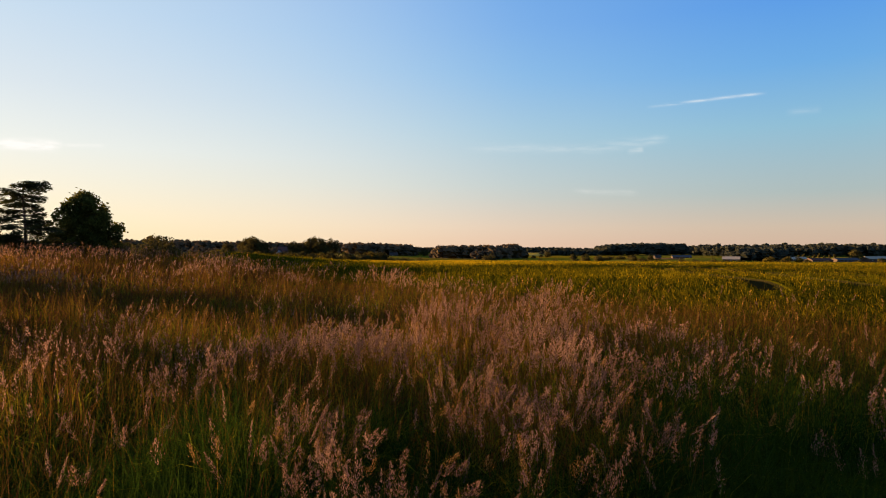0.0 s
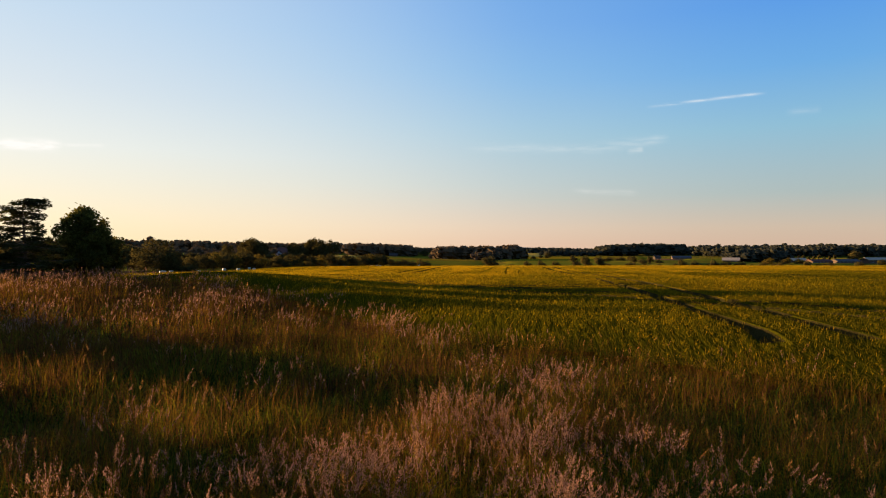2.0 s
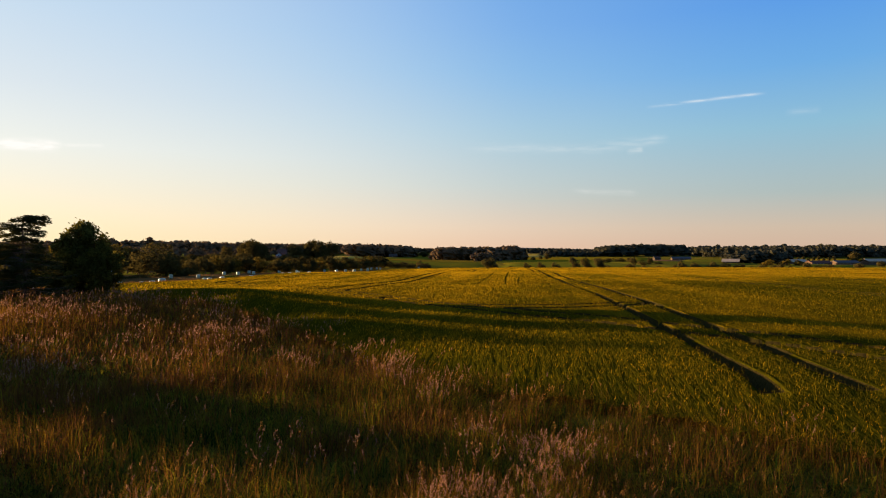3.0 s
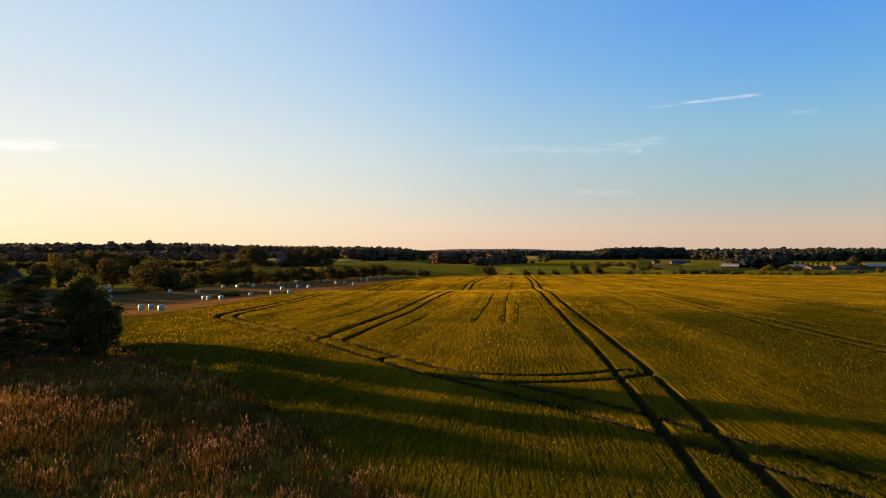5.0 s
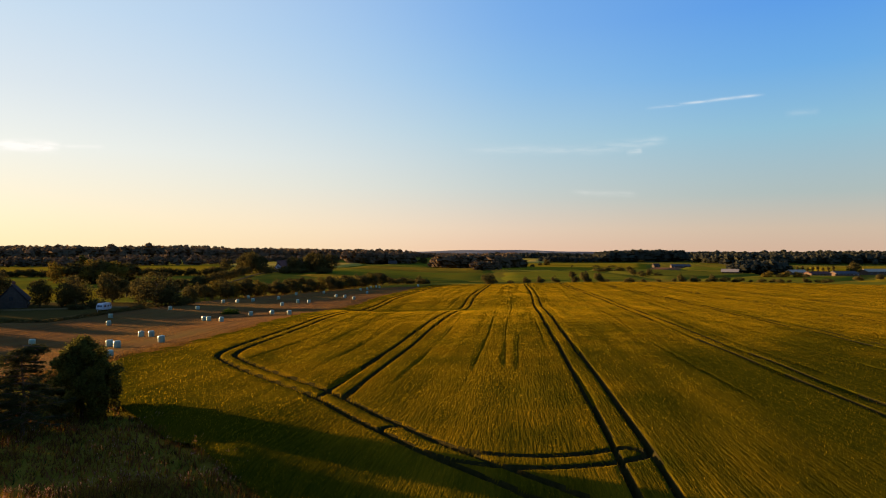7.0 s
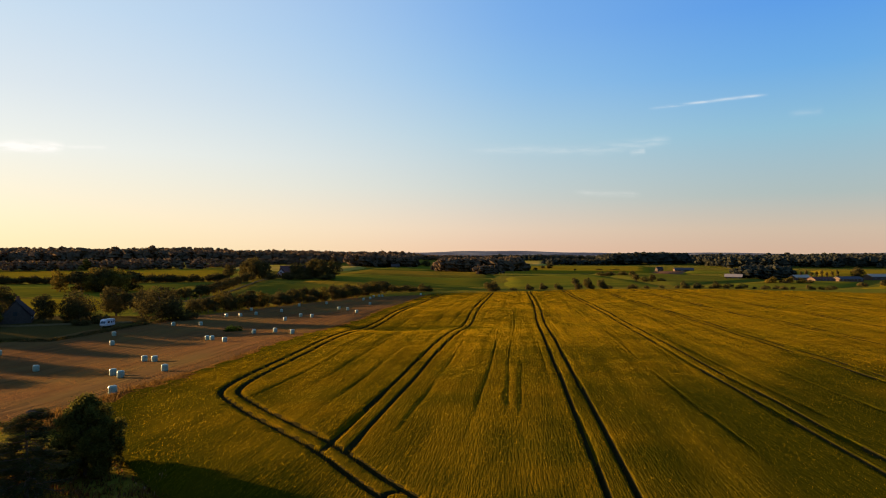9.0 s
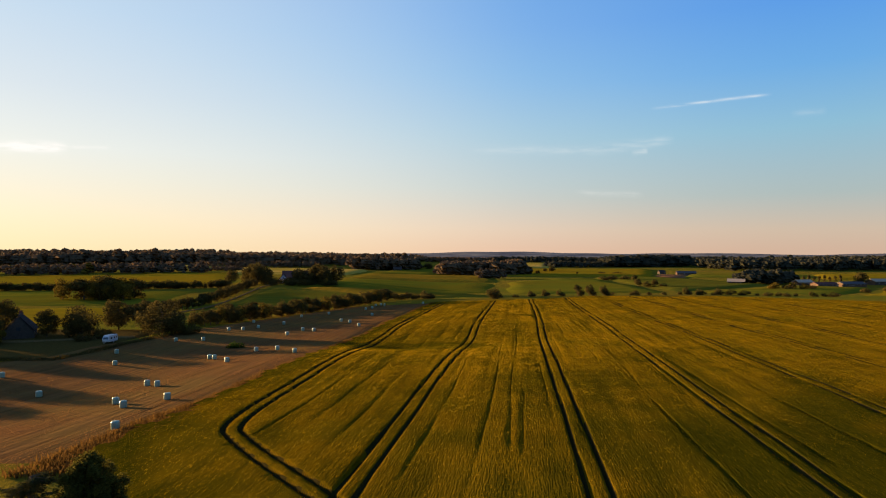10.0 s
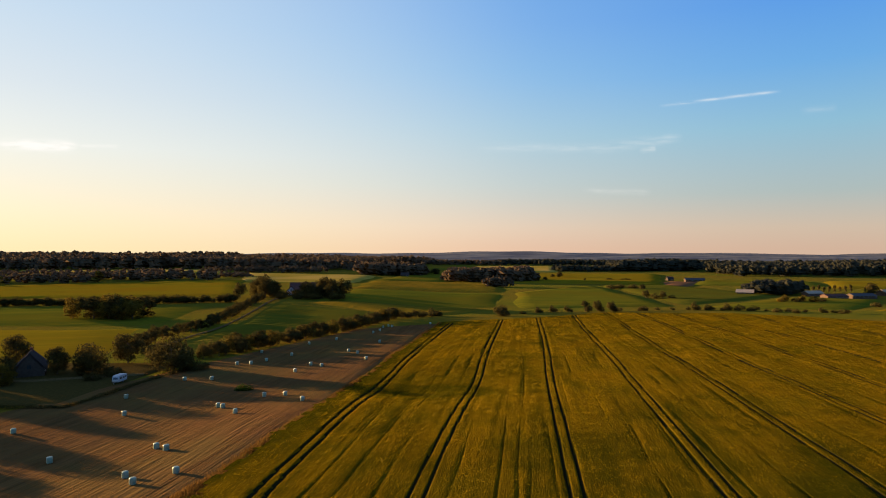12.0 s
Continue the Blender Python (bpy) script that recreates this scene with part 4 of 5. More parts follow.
def conifer(name, height, reach, seed, label="", layers=17, bare=0.17, spray=0.2, per=70):
    rng = np.random.default_rng(seed)
    root = thing(name, 0, 0, 0, 0, label, "tree")
    zs = np.linspace(-0.3, height * 0.97, 8)
    wood = [tube([(0.03 * z * math.sin(z), 0.02 * z, z) for z in zs], 0.017 * height * np.linspace(1.3, 0.2, 8) + 0.01, 8)]
    pts, dirs = [], []
    for i in range(layers):
        t = bare + (0.985 - bare) * (i + rng.uniform(-0.3, 0.3)) / (layers - 1)
        z = height * t
        full = np.interp(t, [0, 0.2, 0.45, 0.7, 0.88, 1.0], [0.8, 1.0, 1.0, 0.8, 0.62, 0.42]) * (0.82 + 0.25 * math.sin(2.3 * i + seed))
        for j in range(rng.integers(4, 8)):
            th = rng.uniform(0, 6.28) if t < 0.9 else rng.normal(0, 0.9)
            ln = reach * full * rng.choice([0.5, 0.8, 1.0, 1.25]) * rng.uniform(0.8, 1.1)
            d = np.array([math.cos(th), math.sin(th), 0.0])
            s = np.linspace(0, 1, 5)
            rise = rng.uniform(-0.10, 0.20)
            line = np.stack([d[0] * ln * s, d[1] * ln * s, z + ln * (rise * s - 0.20 * s ** 2 + 0.15 * s ** 4)], 1)
            wood.append(tube(line, 0.035 * np.linspace(1, 0.2, 5), 4))
            n = int(per * (0.3 + ln / reach))
            q = rng.uniform(0.2, 1.0, n) ** 0.8
            c = np.stack([np.interp(q, s, line[:, k]) for k in range(3)], 1)
            side = np.array([-d[1], d[0], 0])
            out = rng.normal(0, 0.17 * reach, n) * (1.15 - 0.95 * q)
            c += side * out[:, None] + np.stack([np.zeros(n), np.zeros(n), rng.normal(-0.03, 0.05, n) - 0.12 * np.abs(out) - 0.10 * rng.random(n) ** 3], 1)
            pts.append(c)
            dirs.append(d + side * np.sign(out)[:, None] * 0.8 + rng.normal(0, 0.25, (n, 3)))
    v, f = joined(wood)
    mesh_object("trunk", v, f, [M_BARK], parent=root)
    p, u = np.concatenate(pts), np.concatenate(dirs)
    u[:, 2] -= 0.15
    u /= np.linalg.norm(u, axis=1)[:, None]
    pieces = []
    for k in range(2):
        w = np.cross(u, rng.normal(0, 1, u.shape))
        w /= np.linalg.norm(w, axis=1)[:, None]
        s = (spray * rng.uniform(0.7, 1.4, len(p)))[:, None]
        V = np.stack([p - u * s * 0.3, p + u * s * 0.5 + w * s * 0.17, p + u * s * 1.5, p + u * s * 0.5 - w * s * 0.17], 1)
        pieces.append((V.reshape(-1, 3), np.arange(4 * len(p)).reshape(-1, 4)))
    v, f = joined(pieces)
    mesh_object("crown", v, f, [M_NEEDLE], parent=root)
    return root


def put(ob, x, y, scale=(1, 1, 1), turn=0.0, sink=0.1):
    ob.matrix_basis = pose(x, y, float(ground_z(x, y)) - sink, 0, 0, turn) @ Matrix.Diagonal((*scale, 1))
    return ob


put(conifer("pine_tree", 6.05 - float(ground_z(-26.6, 40.2)), 2.35, 5, "dark pine with flat layered boughs in the meadow", 24, 0.14, 0.11, 150), -26.6, 40.2)
put(broadleaf("oak_tree", 5.7 - float(ground_z(-25.9, 45.6)), 5.2, 27000, 0.15, 8, M_OAK, 120, 0.03, "dark bushy oak beside a pine at the meadow's edge", pointed=True), -25.9, 45.6)
put(broadleaf("oak_tree", 5.9, 4.8, 7000, 0.26, 15, M_OAK, 22, 0.03, "dark bushy oak standing in the tall grass"), -39.5, 41.5, turn=80)
put(broadleaf("oak_tree", 5.1, 5.2, 9000, 0.28, 28, M_OAK, 18, 0.05, "dark bushy oak beyond the tall grass"), -44.5, 32.4)
put(broadleaf("oak_tree", 6.8, 4.6, 8000, 0.28, 44, M_OAK, 18, 0.03, "dark oak behind the pine"), -40.0, 51.8)
put(broadleaf("oak_tree", 6.6, 3.6, 8000, 0.28, 47, M_OAK, 18, 0.03, "slim dark oak beyond the pine"), -46.0, 49.2)
put(broadleaf("oak_tree", 5.8, 3.4, 8000, 0.26, 35, M_OAK, 18, 0.03, "slim dark oak shading the tall grass"), -47.0, 28.6)
put(broadleaf("hawthorn_bush", 2.6, 4.2, 3000, 0.16, 9, M_LEAF, 12, 0.0, "low dark hawthorn among the pines", "bush"), -31.0, 43.5)

GARDEN = np.array([(-112, 139.5), (-101, 139), (-87, 139.5), (-84.5, 152), (-83, 166), (-80, 180)])
hr = np.random.default_rng(61)
hs = hr.uniform(0, 1, 5200) * (len(GARDEN) - 1)
hk = np.minimum(hs.astype(int), len(GARDEN) - 2)
hp = GARDEN[hk] + (GARDEN[hk + 1] - GARDEN[hk]) * (hs - hk)[:, None] + hr.normal(0, 0.3, (5200, 2))
hv3 = np.concatenate([hp, (ground_z(hp[:, 0], hp[:, 1]) + hr.uniform(0.05, 0.95, 5200) * (1 + 0.3 * vnoise(hp[:, 0], hp[:, 1], 3, 2)))[:, None]], 1)
tagged(mesh_object("garden_hedge", *leaf_quads(hv3, 0.26, hr), [M_LEAF]), "low dark hedge between the lawn and the stubble", "hedge", kind="stuff")

# trees by the cottage, the hedgerow, the avenue and the farms, from a few grown models
MODELS = {
    "round": broadleaf("tree", 10, 10, 2000, 0.58, 21, M_LEAF, 16, 0.12),
    "broad": broadleaf("tree", 10, 13, 2200, 0.66, 22, M_LEAF, 18, 0.05),
    "tall": broadleaf("tree", 10, 6.5, 1700, 0.52, 23, M_LEAF, 12, 0.10),
    "warm": broadleaf("tree", 10, 9, 1700, 0.58, 24, M_LEAF_WARM, 14, 0.10),
    "bush": broadleaf("bush", 10, 14, 1300, 0.8, 25, M_LEAF, 10, 0.0),
}
MODELS["fine_round"] = broadleaf("tree", 10, 10, 4200, 0.42, 51, M_LEAF, 22, 0.10)
MODELS["fine_broad"] = broadleaf("tree", 10, 13, 5200, 0.46, 52, M_LEAF, 26, 0.04)
MODELS["fine_warm"] = broadleaf("tree", 10, 9, 4000, 0.42, 53, M_LEAF_WARM, 20, 0.08)
TAKEN = set()


def plant(model, x, y, height, width, label, group="", category="tree", name="tree", turn=None):
    src = MODELS[model]
    nat = {"round": 10, "broad": 13, "tall": 6.5, "warm": 9, "bush": 14}[model.replace("fine_", "")]
    s = (width / nat, width / nat, height / 10)
    turn = (37.0 * x + 91.0 * y) % 360 if turn is None else turn
    m = pose(x, y, float(ground_z(x, y)) - 0.2, 0, 0, turn) @ Matrix.Diagonal((*s, 1))
    if model in TAKEN:
        ob = copy_thing(src, m)
        ob.matrix_basis = m
    else:
        TAKEN.add(model)
        ob = src
        ob.matrix_basis = m
    ob.name = name
    return tagged(ob, label, category, group)


COTTAGE_TREES = [("round", -133, 190, 9.5, 8.5), ("round", -113, 178, 7.8, 6.4), ("warm", -118.0, 163.0, 5.8, 6.4), ("round", -120.5, 167.0, 6.6, 6.6),
                 ("broad", -103, 178, 8.8, 10.0), ("round", -102, 196, 9.0, 9.4), ("broad", -83, 184, 9.4, 14.0), ("bush", -96, 176, 3.0, 7.0), ("bush", -76, 186, 3.0, 7.0),
                 ("warm", -123, 158, 4.6, 5.0), ("round", -93, 194, 6.6, 8.0), ("warm", -108, 186, 6.6, 6.4), ("bush", -98, 170, 2.6, 5.0), ("round", -78.5, 225, 6.4, 6.6)]
COTTAGE_TREES += [("broad", -140, 176, 10, 12), ("round", -150, 165, 10, 10), ("round", -158, 150, 11, 11), ("broad", -150, 190, 10, 12), ("round", -166, 172, 11, 11),
                  ("broad", -122, 131, 9, 11), ("round", -130, 124, 9, 9), ("broad", -172, 140, 12, 14)]
for m, x, y, h, w in COTTAGE_TREES:
    plant("fine_" + m if m in ("round", "broad", "warm") else m, x, y, 1.06 * h, 1.06 * w, {"bush": "low dark shrub by the caravan", "warm": "yellowish leafy tree beside the cottage"}.get(m, "dark full-crowned tree by the cottage yard"),
          "trees round the cottage", "bush" if m == "bush" else "tree", "bush" if m == "bush" else "tree")
pick = random.Random(3)


def row(pts, step, low, high, wide, models, label, group, category="tree", jitter=1.2):
    p = np.array(pts, float)
    seg = np.linalg.norm(np.diff(p, axis=0), axis=1)
    run = np.concatenate([[0], np.cumsum(seg)])
    s = 0.0
    while s < run[-1]:
        x, y = np.interp(s, run, p[:, 0]) + pick.uniform(-jitter, jitter), np.interp(s, run, p[:, 1]) + pick.uniform(-jitter, jitter)
        h = pick.uniform(low, high)
        plant(pick.choice(models), x, y, h, h * wide * pick.uniform(0.8, 1.25), label, group, category, category)
        s += step * pick.uniform(0.7, 1.3)


row([(-82, 207), (-66, 250), (-47, 302), (-32, 346)], 2.6, 4.0, 7.2, 1.0, ["round", "tall", "warm", "bush", "broad"], "leafy hedgerow tree along the stubble", "hedgerow trees")
row([(-32, 346), (-8, 372)], 2.8, 2.4, 4.2, 1.3, ["bush", "round"], "dark hedgerow shrub at the field's end", "hedgerow trees")
row([(-110, 212), (-120, 252), (-119, 295), (-123, 351), (-139, 458)], 5.2, 5.0, 6.6, 0.82, ["round", "tall"], "rounded avenue tree beside the lane", "avenue trees", jitter=0.7)
row([(-330, 398), (-240, 408), (-150, 432)], 2.4, 4.0, 6.0, 1.35, ["round", "bush", "broad"], "dark hedge tree across the valley", "valley hedge")
row([(-200, 336), (-166, 330)], 3.2, 11.0, 14.0, 0.95, ["round", "warm", "tall", "warm"], "tree of a small copse in the hay field", "copse trees", jitter=4)
row([(-196, 345), (-170, 344)], 4.5, 10.5, 13.5, 0.95, ["round", "tall"], "tree of a small copse in the hay field", "copse trees", jitter=4)
FARM_TREES = [("round", -88, 456, 14, 14), ("tall", -96, 460, 15, 10), ("round", -110, 470, 12, 12), ("bush", -100, 452, 6, 16), ("bush", -84, 450, 6, 16), ("bush", -112, 458, 6, 14), ("bush", -124, 500, 5, 13), ("bush", -134, 497, 5, 12), ("round", -116, 496, 9, 10)]
FARM_TREES += [("round", -134, 468, 13, 12), ("round", -141, 470, 15, 13), ("tall", -148, 476, 16, 10), ("bush", -128, 462, 6, 14), ("broad", -152, 484, 14, 15), ("round", -146, 486, 15, 14), ("tall", -138, 478, 13, 9), ("round", -152, 500, 16, 13), ("broad", -104, 468, 12, 18), ("round", -92, 462, 15, 14),
              ("round", -82, 470, 14, 13), ("tall", -100, 480, 16, 11), ("bush", -118, 476, 5, 16), ("round", -160, 470, 11, 11)]
for m, x, y, h, w in FARM_TREES:
    plant(m, x, y, h, w, "dark tree sheltering the hill farm", "trees round the hill farm")
END_BUSHES = [("broad", 27, 371, 6.4, 9), ("tall", 62, 404, 4.8, 4.4), ("tall", 84, 407, 7.6, 6), ("round", 92, 409, 7.0, 6.6), ("round", 101, 409, 6.4, 6.6), ("bush", 124, 416, 3.8, 7),
              ("tall", 160, 424, 5.8, 5), ("round", 168, 423, 4.4, 6), ("tall", 180, 422, 5.4, 4.6), ("bush", 187, 419, 4.2, 8), ("bush", 195, 416, 3.8, 8), ("bush", 212, 396, 3.0, 6),
              ("warm", -13, 372, 5.0, 5.4), ("warm", 72, 405, 4.6, 4.6), ("bush", 42, 386, 2.2, 5), ("warm", 52, 396, 4.4, 4.2), ("bush", 204, 404, 3.0, 7), ("tall", 230, 400, 4.0, 4), ("bush", 240, 394, 3.2, 8)]
END_BUSHES += [("bush", x + 1.8, y - 1.0, 0.62 * h, w) for m, x, y, h, w in END_BUSHES if m != "bush"]
END_BUSHES = [("bush" if h < 6 else m, x, y, h, 0.8 * w) for m, x, y, h, w in END_BUSHES]
for m, x, y, h, w in END_BUSHES:
    plant(m, x, y, h, 1.25 * w, "scattered hedge bush beyond the barley", "bushes at the field end", "bush", "bush")
row([(108, 412), (150, 424), (196, 418), (236, 398)], 13.0, 1.6, 3.6, 1.8, ["bush"], "low shrub along the far edge of the barley", "bushes at the field end", "bush")
LONE = [("round", 160, 964, 9.5, 12), ("round", 150, 968, 6, 8), ("round", 126, 881, 5.5, 8.5), ("tall", 177, 861, 4.5, 4), ("round", -31, 1020, 11, 20),
        ("bush", 166, 667, 5, 14), ("bush", 176, 672, 5.5, 15), ("bush", 186, 660, 6, 14), ("round", 191, 646, 6, 7), ("round", 161, 535, 6.5, 7), ("bush", 167, 528, 5, 9), ("round", 172, 524, 6.5, 7),
        ("bush", 178, 520, 4, 8), ("warm", 250, 488, 5, 7), ("warm", 256, 494, 6, 7), ("bush", 262, 489, 4.5, 9), ("warm", 268, 492, 6, 7), ("warm", 274, 487, 5.5, 8), ("bush", 281, 492, 4, 9),
        ("bush", 288, 500, 3.5, 8), ("round", 369, 566, 11.5, 13), ("bush", 300, 455, 4, 8), ("round", 312, 450, 5, 6), ("bush", 330, 462, 4, 9), ("bush", 214, 880, 4, 14), ("bush", 236, 872, 4, 16)]
LONE += [("tall", 338 + 5.8 * k, 611 + 1.2 * k, 6.0 + (k * 7 % 3), 3.4) for k in range(9)]
for m, x, y, h, w in LONE:
    plant(m, x, y, h, w, "solitary dark bush in the far pastures", "pasture bushes", "bush", "bush")


def dome(rings=3, sides=6):
    """A unit lump of foliage: verts and triangles of a dome that reaches below its middle."""
    v = [(0.0, 0.0, 1.0)]
    for i in range(1, rings + 1):
        th = (0.70 * math.pi) * i / rings
        v += [(math.sin(th) * math.cos(k * math.tau / sides + 0.5 * i), math.sin(th) * math.sin(k * math.tau / sides + 0.5 * i), math.cos(th)) for k in range(sides)]
    f = [(0, 1 + k, 1 + (k + 1) % sides) for k in range(sides)]
    for i in range(rings - 1):
        for k in range(sides):
            a, b, c, d = 1 + i * sides + k, 1 + i * sides + (k + 1) % sides, 1 + (i + 1) * sides + (k + 1) % sides, 1 + (i + 1) * sides + k
            f += [(a, d, c), (a, c, b)]
    return np.array(v), np.array(f)


def wood(name, area, count, low, high, seed, label, warm=0.0, chips=7):
    """A far wood: crowns of three lumps with ragged sprays of leaves, in one mesh, in a four-cornered area."""
    rng = np.random.default_rng(seed)
    c = np.array(area, float)
    u, v = rng.random((2, count))
    p = ((1 - u) * (1 - v))[:, None] * c[0] + (u * (1 - v))[:, None] * c[1] + (u * v)[:, None] * c[2] + ((1 - u) * v)[:, None] * c[3]
    h = (0.5 * (low + high) + 0.6 * (rng.uniform(low, high, count) - 0.5 * (low + high))) * (1 + 0.16 * vnoise(p[:, 0], p[:, 1], 130, 3) + 0.2 * vnoise(p[:, 0], p[:, 1], 420, 4))
    lift = np.tile([0.78, 0.55, 0.30], count) + rng.uniform(-0.08, 0.08, 3 * count)
    p, h = np.repeat(p, 3, axis=0), np.repeat(h, 3)
    p = p + rng.normal(0, 1, p.shape) * (h * np.where(lift > 0.68, 0.05, 0.26))[:, None]
    n = len(p)
    r = h * rng.uniform(0.22, 0.34, n) * np.where(lift > 0.68, 0.85, 1.15)
    at = ground_z(p[:, 0], p[:, 1]) + h * lift
    dv, df = dome()
    lump = rng.uniform(0.85, 1.12, (n, len(dv)))
    V = np.stack([p[:, :1] + dv[None, :, 0] * r[:, None] * lump, p[:, 1:] + dv[None, :, 1] * r[:, None] * lump, at[:, None] + dv[None, :, 2] * (0.95 * r)[:, None] * lump], -1)
    F = (np.arange(n)[:, None, None] * len(dv) + df[None]).reshape(-1, 3)
    d = rng.normal(0, 1, (n, chips, 3))
    d /= np.linalg.norm(d, axis=2)[..., None]
    d[..., 2] = np.abs(d[..., 2]) * 1.2 - 0.2
    q = np.stack([p[:, :1] + d[..., 0] * r[:, None], p[:, 1:] + d[..., 1] * r[:, None], at[:, None] + d[..., 2] * r[:, None]], -1).reshape(-1, 3)
    size = np.repeat(h * 0.04, chips)[:, None] * rng.uniform(0.6, 1.5, (len(q), 1))
    out = d.reshape(-1, 3) + rng.normal(0, 0.35, (n * chips, 3))
    a = np.cross(out, rng.normal(0, 1, out.shape))
    a /= np.linalg.norm(a, axis=1)[:, None] + 1e-9
    W = np.stack([q - a * size * 0.8, q + a * size * 0.8, q + out * size * 1.3], 1).reshape(-1, 3)
    V = np.concatenate([V.reshape(-1, 3), W])
    F = np.concatenate([F, np.arange(len(W)).reshape(-1, 3) + n * len(dv)])
    bright = np.repeat(rng.random(count) < warm, 3)
    tint = np.concatenate([np.repeat(bright, len(df)), np.repeat(bright, chips)])
    V, F = V[F].reshape(-1, 3), np.arange(3 * len(F)).reshape(-1, 3)
    # woods left of x = 200 get the leaf colour with haze mixed in
    ob = mesh_object(name, V, F, [M_FAR_DARK if c[:, 0].mean() > 200 else M_FAR_HAZED, M_LEAF_WARM], tint.astype(int), smooth=True)
    soften(ob, np.tile([0.0, -0.25, 1.0], (len(F), 1)) + 0.3 * rng.normal(0, 1, (len(F), 3)), 0.6)
    return tagged(ob, label, "wood", kind="stuff")



WOODS = [
    ([(-1300, 1120), (-520, 1115), (-640, 1900), (-1700, 1900)], 2700, 18, 27, "tall dark wooded ridge on the horizon"),
    ([(-520, 1115), (-165, 1110), (-60, 1900), (-640, 1900)], 1600, 14, 21, "dark wooded ridge on the horizon"),
    ([(-640, 560), (-285, 775), (-330, 850), (-700, 690)], 420, 7, 16, "broad belt of mixed trees above the hay fields"),
    ([(-760, 850), (-420, 900), (-440, 960), (-760, 950)], 150, 5, 11, "belt of dark trees across the valley"),
    ([(-400, 985), (-210, 1000), (-210, 1040), (-400, 1020)], 90, 5, 11, "thin belt of trees before the woods"),
    ([(-330, 860), (-270, 830), (-262, 850), (-330, 890)], 40, 4, 8, "low dark trees at the corner of the stubble"),
    ([(-142, 945), (-54, 955), (-50, 1050), (-150, 1040)], 150, 13, 18, "dark spinney in the distance"),
    ([(-4, 822), (100, 832), (108, 890), (-10, 880)], 170, 15, 20, "round dark spinney of tall trees"),
    ([(36, 698), (60, 698), (60, 716), (36, 716)], 24, 9, 13, "front trees of the spinney"),
]
WOODS += [
    ([(310, 1180), (450, 1180), (450, 1280), (310, 1280)], 220, 17, 22, "dark wood with a level top"),
    ([(190, 1182), (305, 1176), (312, 1230), (190, 1240)], 110, 8, 13, "low dark wood beyond the pastures"),
    ([(100, 1520), (620, 1460), (620, 1640), (100, 1700)], 700, 11, 16, "long dark wood on the skyline"),
    ([(430, 960), (1000, 880), (1100, 1320), (450, 1320)], 2100, 12, 18, "broad dark forest behind the farm"),
    ([(1000, 1090), (1800, 1200), (1800, 1400), (1000, 1320)], 800, 12, 18, "dark forest running along the skyline"),
    ([(-110, 1450), (120, 1500), (120, 1620), (-110, 1600)], 420, 9, 13, "low dark wood on the skyline"),
    ([(268, 574), (304, 568), (330, 606), (286, 612)], 60, 8, 12, "dark trees round the farm buildings"),
]
for i, (area, count, low, high, label) in enumerate(WOODS):
    wood("far_wood", area, int(0.6 * count) if count > 300 else count, low, high, 100 + i, label, warm=0.06 if "mixed" in label else 0.0)

# far hills, their distance haze painted on as bluish grey
hu, hv = np.meshgrid(np.linspace(-4300, 4600, 150), np.linspace(0, 1, 14))
crest = 2.0 + 7.0 * np.sin(hu / 620 + 1) + 5.0 * np.sin(hu / 230) + 1.8 * np.sin(hu / 71)
hz = -13 + (crest + 13) * sstep(0, 0.9, hv) - 14 * sstep(0.93, 1.0, hv) + 0.9 * np.sin(hu / 90 + 9 * hv) * np.sin(7 * hv)
hi = np.arange(hu.size).reshape(hu.shape)
tagged(mesh_object("backdrop", np.stack([hu, 2250 + 2350 * hv, hz], -1).reshape(-1, 3), np.stack([hi[:-1, :-1], hi[:-1, 1:], hi[1:, 1:], hi[1:, :-1]], -1).reshape(-1, 4), [M_HAZED_HILL], smooth=True),
       "wooded hills on the horizon painted hazy blue", "hills", kind="structure")

# ---- bales ----


def bale():
    root = thing("silage_bale", 0, 0, 0, 0, "pale green plastic-wrapped round bale on the stubble", "bale", "bales on the stubble")
    bm = bmesh.new()
    prof = [(0.0, 0.0), (0.35, 0.004), (0.52, 0.03), (0.59, 0.10), (0.615, 0.25), (0.605, 0.45), (0.615, 0.62), (0.61, 0.85), (0.60, 1.04), (0.55, 1.15), (0.46, 1.2), (0.2, 1.225), (0.0, 1.22)]
    rings = []
    for rad, z in prof:
        if rad == 0:
            rings.append([bm.verts.new((0, 0, z))])
        else:
            rings.append([bm.verts.new((rad * (1 + 0.012 * math.sin(3 * k + 9 * z)) * math.cos(k * math.tau / 20), rad * (1 + 0.015 * math.cos(2 * k + 5 * z)) * math.sin(k * math.tau / 20), z)) for k in range(20)])
    for a, b in zip(rings[:-1], rings[1:]):
        for k in range(20):
            j = (k + 1) % 20
            bm.faces.new([a[0], b[j], b[k]] if len(a) == 1 else [a[k], a[j], b[0]] if len(b) == 1 else [a[k], a[j], b[j], b[k]])
    bmesh.ops.recalc_face_normals(bm, faces=bm.faces)
    for fc in bm.faces:
        fc.smooth = True
    part("wrap", bm, M_WRAP, root)
    part("film_end", boxed(-0.12, 0.16, -0.3, 0.2, 1.2, 1.236, 0.012), M_WRAP, root, "loose end of the wrapping film")
    return root


